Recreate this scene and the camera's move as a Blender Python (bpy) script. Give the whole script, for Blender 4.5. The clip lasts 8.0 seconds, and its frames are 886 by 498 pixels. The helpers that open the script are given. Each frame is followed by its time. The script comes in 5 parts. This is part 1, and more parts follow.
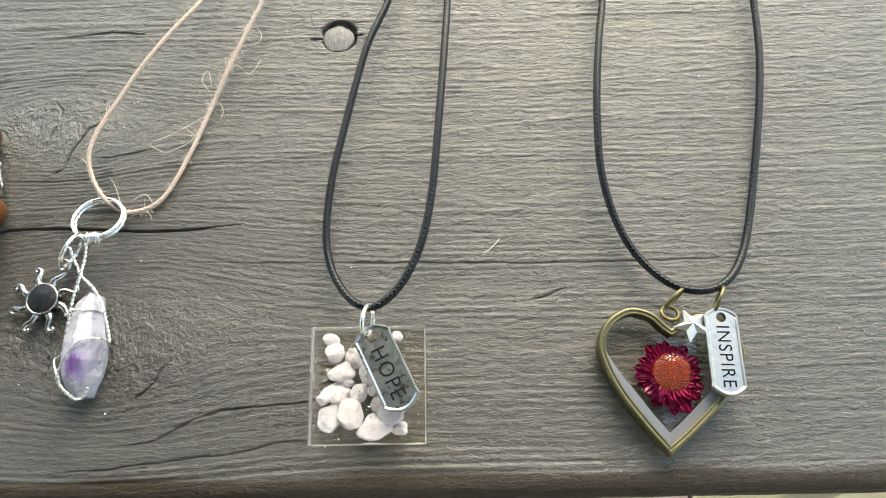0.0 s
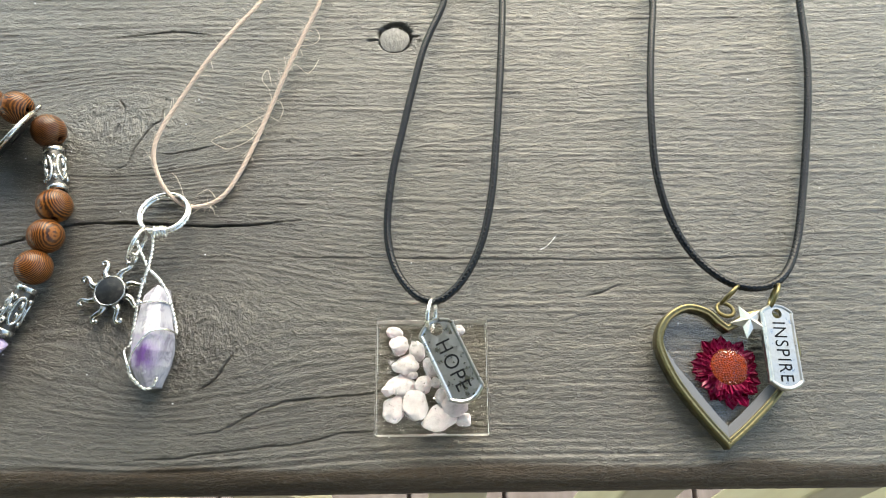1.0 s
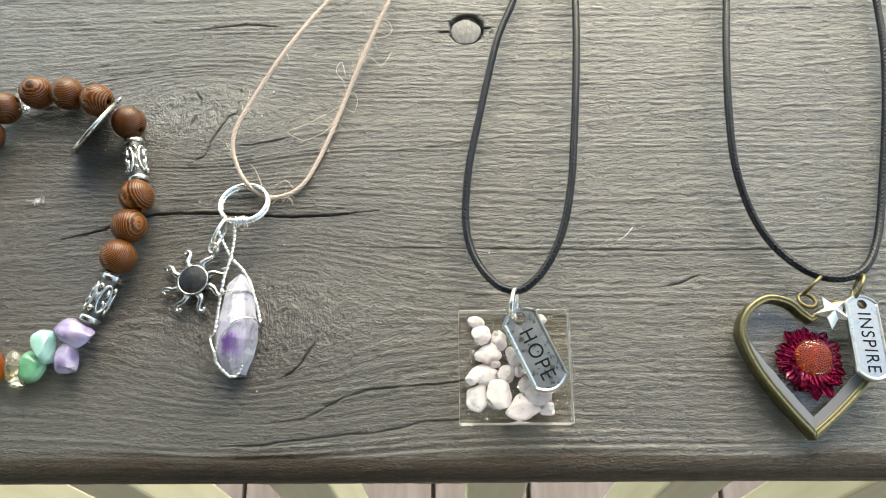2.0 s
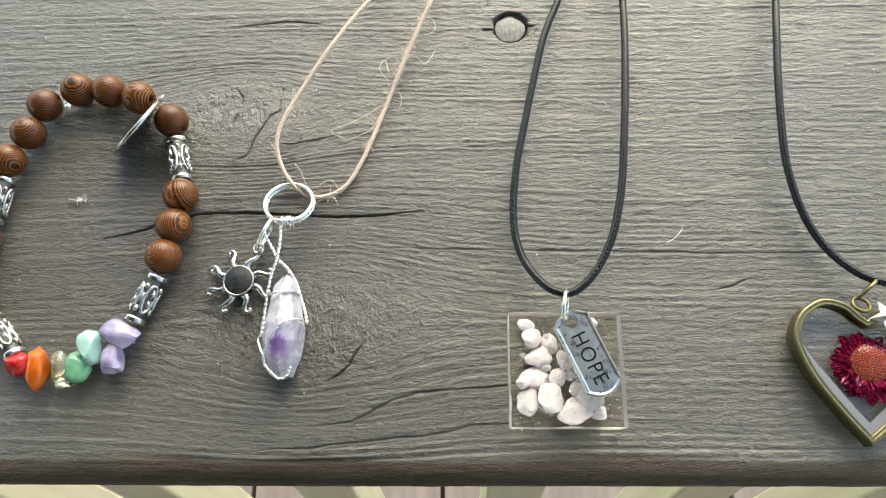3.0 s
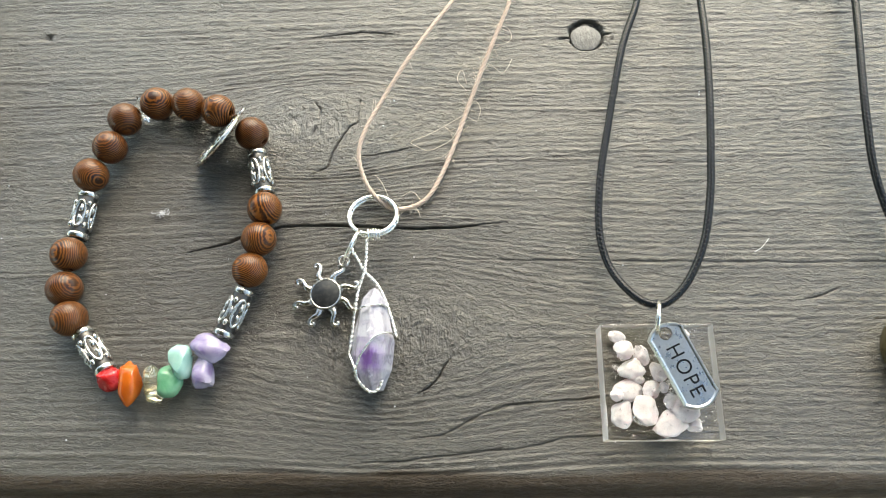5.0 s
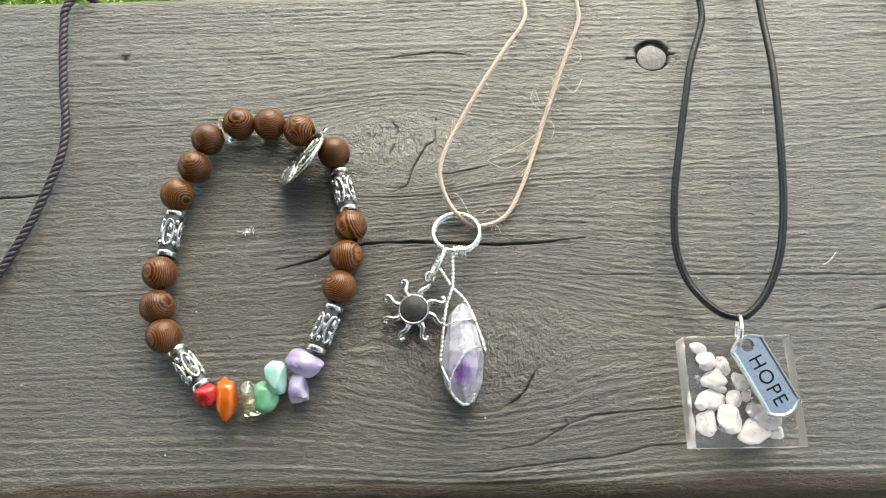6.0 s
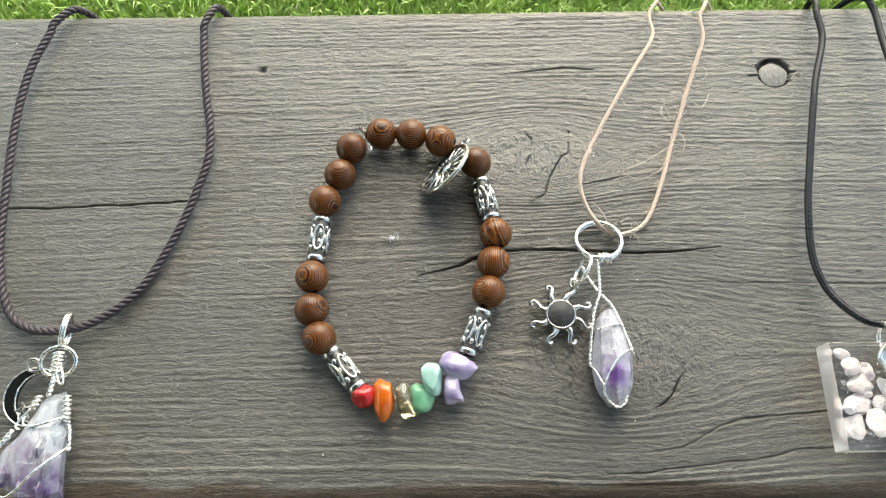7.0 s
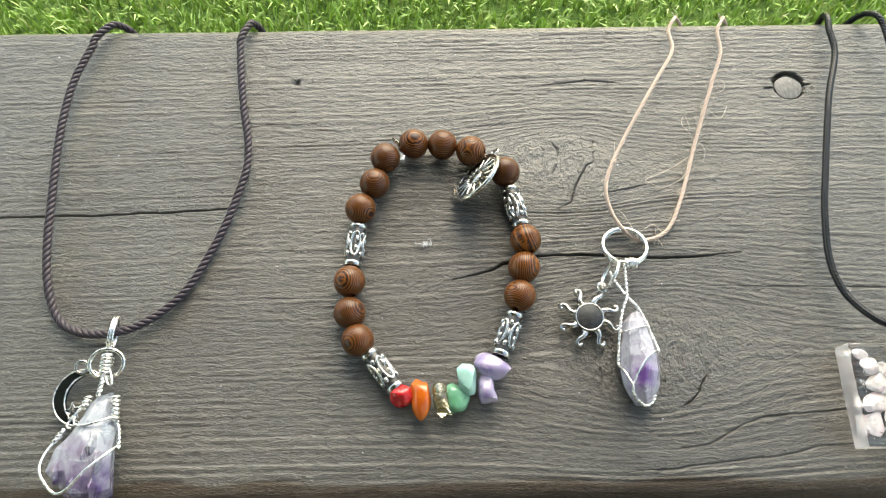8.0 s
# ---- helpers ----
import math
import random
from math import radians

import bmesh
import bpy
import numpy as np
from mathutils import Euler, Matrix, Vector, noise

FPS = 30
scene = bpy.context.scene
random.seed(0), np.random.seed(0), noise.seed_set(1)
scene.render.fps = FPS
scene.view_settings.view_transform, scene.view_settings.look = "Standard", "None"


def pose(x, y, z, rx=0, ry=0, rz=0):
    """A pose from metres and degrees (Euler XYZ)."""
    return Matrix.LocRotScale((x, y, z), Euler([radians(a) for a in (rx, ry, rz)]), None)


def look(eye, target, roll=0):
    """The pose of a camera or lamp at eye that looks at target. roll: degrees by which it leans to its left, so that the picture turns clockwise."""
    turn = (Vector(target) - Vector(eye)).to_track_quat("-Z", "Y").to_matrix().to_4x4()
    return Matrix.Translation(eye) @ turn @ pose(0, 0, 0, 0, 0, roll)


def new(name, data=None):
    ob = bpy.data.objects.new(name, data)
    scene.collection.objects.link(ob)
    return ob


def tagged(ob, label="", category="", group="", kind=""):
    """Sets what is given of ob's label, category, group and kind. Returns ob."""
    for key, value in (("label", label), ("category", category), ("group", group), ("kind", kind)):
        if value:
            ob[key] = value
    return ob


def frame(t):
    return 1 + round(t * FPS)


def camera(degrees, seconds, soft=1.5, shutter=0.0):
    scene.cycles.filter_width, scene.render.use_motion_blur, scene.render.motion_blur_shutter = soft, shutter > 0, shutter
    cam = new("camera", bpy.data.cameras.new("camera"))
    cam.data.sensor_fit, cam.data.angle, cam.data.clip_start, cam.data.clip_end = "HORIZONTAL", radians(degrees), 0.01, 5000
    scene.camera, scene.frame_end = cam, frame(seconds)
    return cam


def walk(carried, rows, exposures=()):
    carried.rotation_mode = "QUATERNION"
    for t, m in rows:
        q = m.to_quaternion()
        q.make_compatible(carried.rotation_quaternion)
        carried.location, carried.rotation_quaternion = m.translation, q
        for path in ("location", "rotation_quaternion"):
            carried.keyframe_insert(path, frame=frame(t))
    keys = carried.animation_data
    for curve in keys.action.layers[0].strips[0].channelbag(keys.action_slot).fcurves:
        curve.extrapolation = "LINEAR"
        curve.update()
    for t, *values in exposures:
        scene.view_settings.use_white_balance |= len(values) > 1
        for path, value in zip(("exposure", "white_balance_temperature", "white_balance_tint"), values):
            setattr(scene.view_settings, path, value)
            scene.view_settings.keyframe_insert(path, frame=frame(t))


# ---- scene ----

# ------------------------------------------------------------------ camera
cam = camera(64.3, 8.0, soft=1.0)
PATH = [
    (0, (0.0263, -0.0002, 0.1589), (0.0262, 0.0617, -0.0313), -1.2),
    (0.5, (0.0234, -0.0015, 0.1579), (0.0240, 0.0608, -0.0322), -0.6),
    (1, (0.0119, -0.0034, 0.1616), (0.0123, 0.0602, -0.0280), -0.3),
    (1.5, (0.0035, -0.0053, 0.1622), (0.0017, 0.0583, -0.0274), -2.1),
    (3, (-0.0137, -0.0030, 0.1609), (-0.0185, 0.0584, -0.0294), -4.5),
    (3.5, (-0.0159, -0.0010, 0.1605), (-0.0210, 0.0604, -0.0298), -4.7),
    (4, (-0.0166, -0.0008, 0.1580), (-0.0221, 0.0604, -0.0323), -5.2),
    (4.5, (-0.0205, -0.0010, 0.1580), (-0.0262, 0.0600, -0.0324), -5.6),
    (5, (-0.0322, 0.0004, 0.1622), (-0.0391, 0.0610, -0.0283), -6.9),
    (5.2, (-0.0391, -0.0001, 0.1641), (-0.0469, 0.0607, -0.0263), -7.7),
    (6.3, (-0.0643, 0.0037, 0.1726), (-0.0648, 0.0637, -0.0182), -1.7),
    (6.5, (-0.0722, 0.0015, 0.1745), (-0.0726, 0.0646, -0.0153), -1.4),
    (7, (-0.0939, -0.0019, 0.1734), (-0.0947, 0.0643, -0.0153), -1.3),
    (7.5, (-0.0982, -0.0020, 0.1751), (-0.0982, 0.0654, -0.0132), -0.7),
    (8, (-0.1034, -0.0056, 0.1796), (-0.1031, 0.0636, -0.0080), -0.5),
]
walk(cam, [(t, look(eye, target, roll)) for t, eye, target, roll in PATH], exposures=[(0.0, 1.95, 8500, 5), (8.0, 1.95, 8500, 5)])

# ------------------------------------------------------------------ light
world = bpy.data.worlds.new("sky")
scene.world = world
world.use_nodes = True
wn = world.node_tree
sky = wn.nodes.new("ShaderNodeTexSky")
sky.sky_type = "NISHITA"
sky.sun_disc = False
sky.sun_elevation, sky.sun_rotation = radians(36), radians(9)
sky.air_density, sky.dust_density, sky.ozone_density = 1.0, 0.7, 1.0
wn.links.new(sky.outputs[0], wn.nodes["Background"].inputs[0])
wn.nodes["Background"].inputs[1].default_value = 0.15
sun = new("sun", bpy.data.lights.new("sun", "SUN"))
sun.data.energy, sun.data.angle, sun.data.color = 1.1, radians(48), (1.0, 0.992, 0.975)
sun.matrix_world = look((0.4, 2.5, 1.85), (0, 0, 0))

# ------------------------------------------------------------------ tools (all sizes below are in millimetres)
MM = 0.001
ORIGIN = {}
rng = np.random.default_rng(7)


def mesh_of(name, verts, faces, smooth=True, uvs=None):
    me = bpy.data.meshes.new(name)
    me.from_pydata([tuple(v) for v in np.asarray(verts, float) * MM], [], [tuple(int(i) for i in f) for f in faces])
    if uvs is not None:
        layer = me.uv_layers.new(name="UVMap")
        idx = np.zeros(len(me.loops), dtype=np.int32)
        me.loops.foreach_get("vertex_index", idx)
        layer.data.foreach_set("uv", np.asarray(uvs, np.float32)[idx].ravel())
    me.polygons.foreach_set("use_smooth", np.full(len(me.polygons), smooth))
    me.update()
    return me


def bm_mesh(name, bm, smooth=True):
    me = bpy.data.meshes.new(name)
    bmesh.ops.scale(bm, vec=(MM, MM, MM), verts=bm.verts)
    bm.to_mesh(me)
    bm.free()
    me.polygons.foreach_set("use_smooth", np.full(len(me.polygons), smooth))
    if smooth:
        me.set_sharp_from_angle(angle=radians(38))
    return me


def thing(name, at, label, category, group="", kind=""):
    ob = new(name)
    ob.location = [c * MM for c in at]
    ob.empty_display_size = 0.01
    ORIGIN[ob] = Matrix.Translation(ob.location)
    return tagged(ob, label, category, group, kind)


def part(name, me, material, parent, label="", at=None, smooth=True):
    """One mesh under a thing or part; me is a mesh or bmesh in world millimetres, or local when a pose (in metres) is given."""
    if isinstance(me, bmesh.types.BMesh):
        me = bm_mesh(name, me, smooth)
    if material is not None and not me.materials:
        me.materials.append(material)
    ob = new(name, me)
    m = at if at is not None else Matrix.Identity(4)
    ob.parent = parent
    ob.matrix_basis = ORIGIN[parent].inverted() @ m
    ORIGIN[ob] = m
    if label:
        tagged(ob, label)
    return ob


def spot(x, y, z, rx=0, ry=0, rz=0):
    return pose(x * MM, y * MM, z * MM, rx, ry, rz)


def axes(at, along, up):
    """A pose at a place in mm with local x along a direction and local z near up."""
    a = Vector(along).normalized()
    u = Vector(up)
    u = (u - a * u.dot(a)).normalized()
    return Matrix.Translation(Vector(at) * MM) @ Matrix((a, u.cross(a), u)).transposed().to_4x4()


def spline(pts, step=0.6, closed=False):
    """Catmull-Rom line through points, at even steps."""
    p = np.array(pts, float)
    q = np.vstack([p[-1], p, p[0], p[1]]) if closed else np.vstack([2 * p[0] - p[1], p, 2 * p[-1] - p[-2]])
    out = []
    for i in range(1, len(q) - 2):
        t = np.linspace(0, 1, 24, endpoint=False)[:, None]
        a, b, c, d = q[i - 1], q[i], q[i + 1], q[i + 2]
        out.append(0.5 * (2 * b + (c - a) * t + (2 * a - 5 * b + 4 * c - d) * t * t + (3 * b - a - 3 * c + d) * t ** 3))
    out = np.vstack(out + [p[:1] if closed else p[-1:]])
    s = np.concatenate([[0], np.cumsum(np.linalg.norm(np.diff(out, axis=0), axis=1))])
    n = max(3, int(round(s[-1] / step)))
    g = np.linspace(0, s[-1], n + 1)
    res = np.stack([np.interp(g, s, out[:, k]) for k in range(3)], 1)
    return res[:-1] if closed else res


def frames_of(line, closed=False):
    if closed:
        tan = np.roll(line, -1, 0) - np.roll(line, 1, 0)
    else:
        tan = np.gradient(line, axis=0)
    tan /= np.linalg.norm(tan, axis=1)[:, None] + 1e-12
    ref = np.array([0, 0, 1.0]) if abs(tan[0][2]) < 0.9 else np.array([1.0, 0, 0])
    n = ref - tan[0] * ref.dot(tan[0])
    n /= np.linalg.norm(n)
    ns = [n]
    for i in range(1, len(line)):
        n = ns[-1] - tan[i] * ns[-1].dot(tan[i])
        n /= np.linalg.norm(n) + 1e-12
        ns.append(n)
    ns = np.array(ns)
    return tan, ns, np.cross(tan, ns)


def tube(line, radius, sides=8, closed=False, flat=1.0):
    """Vertices, faces and UVs (length in mm, turn) of a pipe along a line; radius may vary."""
    line = np.asarray(line, float)
    n = len(line)
    r = np.broadcast_to(np.asarray(radius, float), (n,))
    _, a, b = frames_of(line, closed)
    ang = np.arange(sides) / sides * 2 * np.pi
    v = line[:, None] + r[:, None, None] * (np.cos(ang)[None, :, None] * a[:, None] * flat + np.sin(ang)[None, :, None] * b[:, None])
    s = np.concatenate([[0], np.cumsum(np.linalg.norm(np.diff(line, axis=0), axis=1))])
    uv = np.stack(np.broadcast_arrays(s[:, None], (np.abs(ang / np.pi - 1))[None]), -1).reshape(-1, 2)
    f = []
    for i in range(n if closed else n - 1):
        j = (i + 1) % n
        for k in range(sides):
            l = (k + 1) % sides
            f.append((i * sides + k, i * sides + l, j * sides + l, j * sides + k))
    if not closed:
        f.append(tuple(range(sides))[::-1])
        f.append(tuple((n - 1) * sides + k for k in range(sides)))
    return v.reshape(-1, 3), f, uv


def joined(pieces):
    vs, fs, us, o = [], [], [], 0
    for v, f, u in pieces:
        vs.append(v), us.append(u)
        fs += [tuple(i + o for i in q) for q in f]
        o += len(v)
    return np.vstack(vs), fs, np.vstack(us)


def pipe(name, line, radius, sides=8, closed=False):
    v, f, u = tube(line, radius, sides, closed)
    return mesh_of(name, v, f, True, u)


def twist(line, strands, offset, radius, pitch, sides=7, phase=0.0):
    """Strands wound round a line."""
    _, a, b = frames_of(np.asarray(line))
    s = np.concatenate([[0], np.cumsum(np.linalg.norm(np.diff(line, axis=0), axis=1))])
    out = []
    for k in range(strands):
        w = phase + s / pitch * 2 * np.pi + k * 2 * np.pi / strands
        out.append(tube(line + offset * (np.cos(w)[:, None] * a + np.sin(w)[:, None] * b), radius, sides))
    return out


def braid(line, name="cord_strand", pitch=4.6, offset=0.57, wave=0.11, radius=0.33):
    """A round plait: four strands each way, over one and under one, round a core."""
    line = spline(line, 0.23)
    _, a, b = frames_of(line)
    s = np.concatenate([[0], np.cumsum(np.linalg.norm(np.diff(line, axis=0), axis=1))])
    out = [tube(line, offset * 1.5, 12)]
    for way in (1, -1):
        r = (offset + way * wave * np.cos(8 * np.pi * s / pitch))[:, None]
        for k in range(4):
            w = (way * 2 * np.pi * s / pitch + k * np.pi / 2)[:, None]
            out.append(tube(line + r * (np.cos(w) * a + np.sin(w) * b), radius, 6))
    return [mesh_of(name, v, f, True, u) for v, f, u in out]


def ring_line(R, n=40, squash=1.0):
    a = np.arange(n) / n * 2 * np.pi
    return np.stack([R * np.cos(a), R * squash * np.sin(a), 0 * a], 1)


def placed(line, m):
    """A local line in mm, moved by a pose in metres."""
    r = np.array(m.to_3x3())
    return np.asarray(line) @ r.T + np.array(m.translation) / MM


TABLE = rng.random((256, 256))


def value_noise(x, y, shift=0):
    x, y = np.asarray(x, float) + shift * 17.3, np.asarray(y, float) + shift * 9.1
    i, j = np.floor(x).astype(int), np.floor(y).astype(int)
    u, v = x - i, y - j
    u, v = u * u * (3 - 2 * u), v * v * (3 - 2 * v)
    g = lambda a, b: TABLE[a % 256, b % 256]
    return (g(i, j) * (1 - u) + g(i + 1, j) * u) * (1 - v) + (g(i, j + 1) * (1 - u) + g(i + 1, j + 1) * u) * v


def pebble(size, seed, rough=0.18, cuts=3, detail=3):
    """A tumbled stone: a ball with flattened sides and a lumpy skin."""
    r = random.Random(seed)
    bm = bmesh.new()
    bmesh.ops.create_icosphere(bm, subdivisions=detail, radius=1.0)
    planes = [(Vector((r.gauss(0, 1), r.gauss(0, 1), r.gauss(0, 1))).normalized(), r.uniform(0.55, 0.85)) for _ in range(cuts)]
    off = Vector((r.uniform(0, 50), r.uniform(0, 50), r.uniform(0, 50)))
    for v in bm.verts:
        for n, d in planes:
            h = v.co.dot(n) - d
            if h > 0:
                v.co -= n * h * 0.88
        v.co *= 1 + rough * noise.noise(v.co * 1.3 + off) + rough * 0.3 * noise.noise(v.co * 4 + off)
        v.co = Vector((v.co.x * size[0], v.co.y * size[1], v.co.z * size[2]))
    return bm


# ------------------------------------------------------------------ materials
def material(name, color=(0.5, 0.5, 0.5), rough=0.5, metal=0.0, **more):
    m = bpy.data.materials.new(name)
    m.use_nodes = True
    b = m.node_tree.nodes["Principled BSDF"]
    b.inputs["Base Color"].default_value = (*color, 1)
    b.inputs["Roughness"].default_value = rough
    b.inputs["Metallic"].default_value = metal
    for key, value in more.items():
        b.inputs[key.replace("_", " ")].default_value = value
    return m, m.node_tree, b


def node(tree, kind, **inputs):
    n = tree.nodes.new(kind)
    for key, value in inputs.items():
        n.inputs[key.replace("_", " ")].default_value = value
    return n


def link(tree, a, b):
    tree.links.new(a, b)


def ramp(tree, fac, stops):
    n = tree.nodes.new("ShaderNodeValToRGB")
    e = n.color_ramp.elements
    while len(e) < len(stops):
        e.new(0.5)
    for k, (p, c) in enumerate(stops):
        e[k].position, e[k].color = p, (*c, 1) if len(c) == 3 else c
    link(tree, fac, n.inputs[0])
    return n.outputs[0]


def math_node(tree, op, a, b=None):
    n = tree.nodes.new("ShaderNodeMath")
    n.operation = op
    for k, s in enumerate((a, b)):
        if s is None:
            continue
        if isinstance(s, (int, float)):
            n.inputs[k].default_value = s
        else:
            link(tree, s, n.inputs[k])
    return n.outputs[0]


def mixed(tree, fac, a, b, blend="MIX"):
    n = tree.nodes.new("ShaderNodeMix")
    n.data_type, n.blend_type = "RGBA", blend
    for sock, s in ((n.inputs[0], fac), (n.inputs[6], a), (n.inputs[7], b)):
        if isinstance(s, (int, float)):
            sock.default_value = s
        elif isinstance(s, tuple):
            sock.default_value = (*s, 1)
        else:
            link(tree, s, sock)
    return n.outputs[2]


def mapped(tree, source, scale):
    n = tree.nodes.new("ShaderNodeMapping")
    n.inputs["Scale"].default_value = scale
    link(tree, source, n.inputs[0])
    return n.outputs[0]


def noise_of(tree, vector, scale, detail=4.0, rough=0.55, distort=0.0):
    n = node(tree, "ShaderNodeTexNoise", Scale=scale, Detail=detail, Roughness=rough, Distortion=distort)
    link(tree, vector, n.inputs["Vector"])
    return n.outputs["Fac"]


def bumped(tree, bsdf, height, distance, strength=1.0, base=None):
    n = node(tree, "ShaderNodeBump", Strength=strength, Distance=distance)
    link(tree, height, n.inputs["Height"])
    if base is not None:
        link(tree, base, n.inputs["Normal"])
    link(tree, n.outputs[0], bsdf.inputs["Normal"])
    return n.outputs[0]


def coords(tree, which="Object"):
    return tree.nodes.new("ShaderNodeTexCoord").outputs[which]


def make_board_wood():
    """Weathered softwood under a worn grey-brown deck stain; reads the grain's own coordinates."""
    m, t, b = material("weathered_stained_board", rough=0.5)
    g = t.nodes.new("ShaderNodeAttribute")
    g.attribute_name = "grain"
    k = t.nodes.new("ShaderNodeAttribute")
    k.attribute_name = "wear_glint"
    e = t.nodes.new("ShaderNodeAttribute")
    e.attribute_name = "edge"
    sep = t.nodes.new("ShaderNodeSeparateColor")
    link(t, k.outputs["Color"], sep.inputs[0])
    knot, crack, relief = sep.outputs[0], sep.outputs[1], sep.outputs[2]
    long = noise_of(t, mapped(t, g.outputs["Vector"], (14, 420, 1)), 1.0, 5, 0.6)
    fine = noise_of(t, mapped(t, g.outputs["Vector"], (190, 2500, 1)), 1.0, 5, 0.7)
    chips = noise_of(t, mapped(t, g.outputs["Vector"], (640, 2700, 1)), 1.0, 4, 0.68, 0.9)
    blotch = noise_of(t, mapped(t, g.outputs["Vector"], (18, 30, 1)), 1.0, 4, 0.6)
    col = ramp(t, long, [(0.25, (0.043, 0.034, 0.022)), (0.5, (0.052, 0.043, 0.029)), (0.75, (0.062, 0.053, 0.038))])
    col = mixed(t, 0.45, col, ramp(t, blotch, [(0.3, (0.040, 0.031, 0.019)), (0.7, (0.064, 0.055, 0.039))]))
    # Ridge glints and the shadows under flakes are painted into the base colour.
    high = math_node(t, "MULTIPLY", ramp(t, relief, [(0.42, (0, 0, 0)), (0.75, (1, 1, 1))]), ramp(t, chips, [(0.44, (0, 0, 0)), (0.60, (1, 1, 1))]))
    col = mixed(t, math_node(t, "MULTIPLY", high, 0.45), col, (0.20, 0.185, 0.150))
    col = mixed(t, ramp(t, chips, [(0.30, (0.3, 0.3, 0.3)), (0.43, (0, 0, 0))]), col, (0.032, 0.025, 0.017))
    col = mixed(t, ramp(t, fine, [(0.30, (0.3, 0.3, 0.3)), (0.42, (0, 0, 0))]), col, (0.040, 0.033, 0.025))
    col = mixed(t, math_node(t, "MULTIPLY", knot, 0.5), col, (0.046, 0.037, 0.026))
    col = mixed(t, math_node(t, "MULTIPLY", e.outputs["Fac"], 0.9), col, ramp(t, long, [(0.3, (0.046, 0.029, 0.016)), (0.7, (0.085, 0.058, 0.036))]))
    col = mixed(t, math_node(t, "MULTIPLY", k.outputs["Alpha"], 0.55), col, mixed(t, 1.0, col, (0.42, 0.40, 0.37), "MULTIPLY"))
    dashes = noise_of(t, mapped(t, g.outputs["Vector"], (85, 1900, 1)), 1.0, 3, 0.6, 0.4)
    col = mixed(t, ramp(t, dashes, [(0.30, (0.75,) * 3), (0.36, (0, 0, 0))]), col, (0.018, 0.014, 0.010))
    flakes = noise_of(t, mapped(t, g.outputs["Vector"], (380, 1250, 1)), 1.0, 3, 0.6, 0.8)
    flake_edge = ramp(t, flakes, [(0.44, (0, 0, 0)), (0.52, (1, 1, 1))])
    # Darkness inside cracks and the knot gap is put into the base colour.
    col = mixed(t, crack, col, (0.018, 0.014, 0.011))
    link(t, col, b.inputs["Base Color"])
    link(t, ramp(t, fine, [(0.3, (0.30,) * 3), (0.7, (0.44,) * 3)]), b.inputs["Roughness"])
    link(t, math_node(t, "SUBTRACT", 0.95, math_node(t, "MULTIPLY", e.outputs["Fac"], 0.75)), b.inputs["Specular IOR Level"])
    n1 = bumped(t, b, fine, 0.0003, 1.0)
    n2 = bumped(t, b, chips, 0.0007, 1.0, n1)
    n3 = bumped(t, b, flake_edge, 0.00022, 1.0, n2)
    n4 = bumped(t, b, ramp(t, dashes, [(0.29, (0, 0, 0)), (0.38, (1, 1, 1))]), 0.0003, 1.0, n3)
    lumps = noise_of(t, coords(t), 900, 4, 0.6, 0.5)
    n5 = bumped(t, b, math_node(t, "MULTIPLY", lumps, knot), 0.0012, 1.0, n4)
    film = node(t, "ShaderNodeBump", Strength=1.0, Distance=0.00022)
    link(t, flake_edge, film.inputs["Height"])
    link(t, film.outputs[0], b.inputs["Coat Normal"])
    b.inputs["IOR"].default_value = 1.5
    b.inputs["Coat Roughness"].default_value = 0.5
    b.inputs["Coat IOR"].default_value = 1.6
    sheen = math_node(t, "SUBTRACT", 0.95, math_node(t, "MULTIPLY", k.outputs["Alpha"], 0.35))
    link(t, math_node(t, "SUBTRACT", sheen, math_node(t, "MULTIPLY", e.outputs["Fac"], 0.45)), b.inputs["Coat Weight"])
    return m


def make_plain_wood(name, dark, light, scale=(60, 60, 4), rough=0.6):
    m, t, b = material(name, rough=rough)
    v = mapped(t, coords(t), scale)
    n = noise_of(t, v, 1.0, 5, 0.6)
    link(t, ramp(t, n, [(0.3, dark), (0.7, light)]), b.inputs["Base Color"])
    bumped(t, b, n, 0.0006, 0.5)
    return m


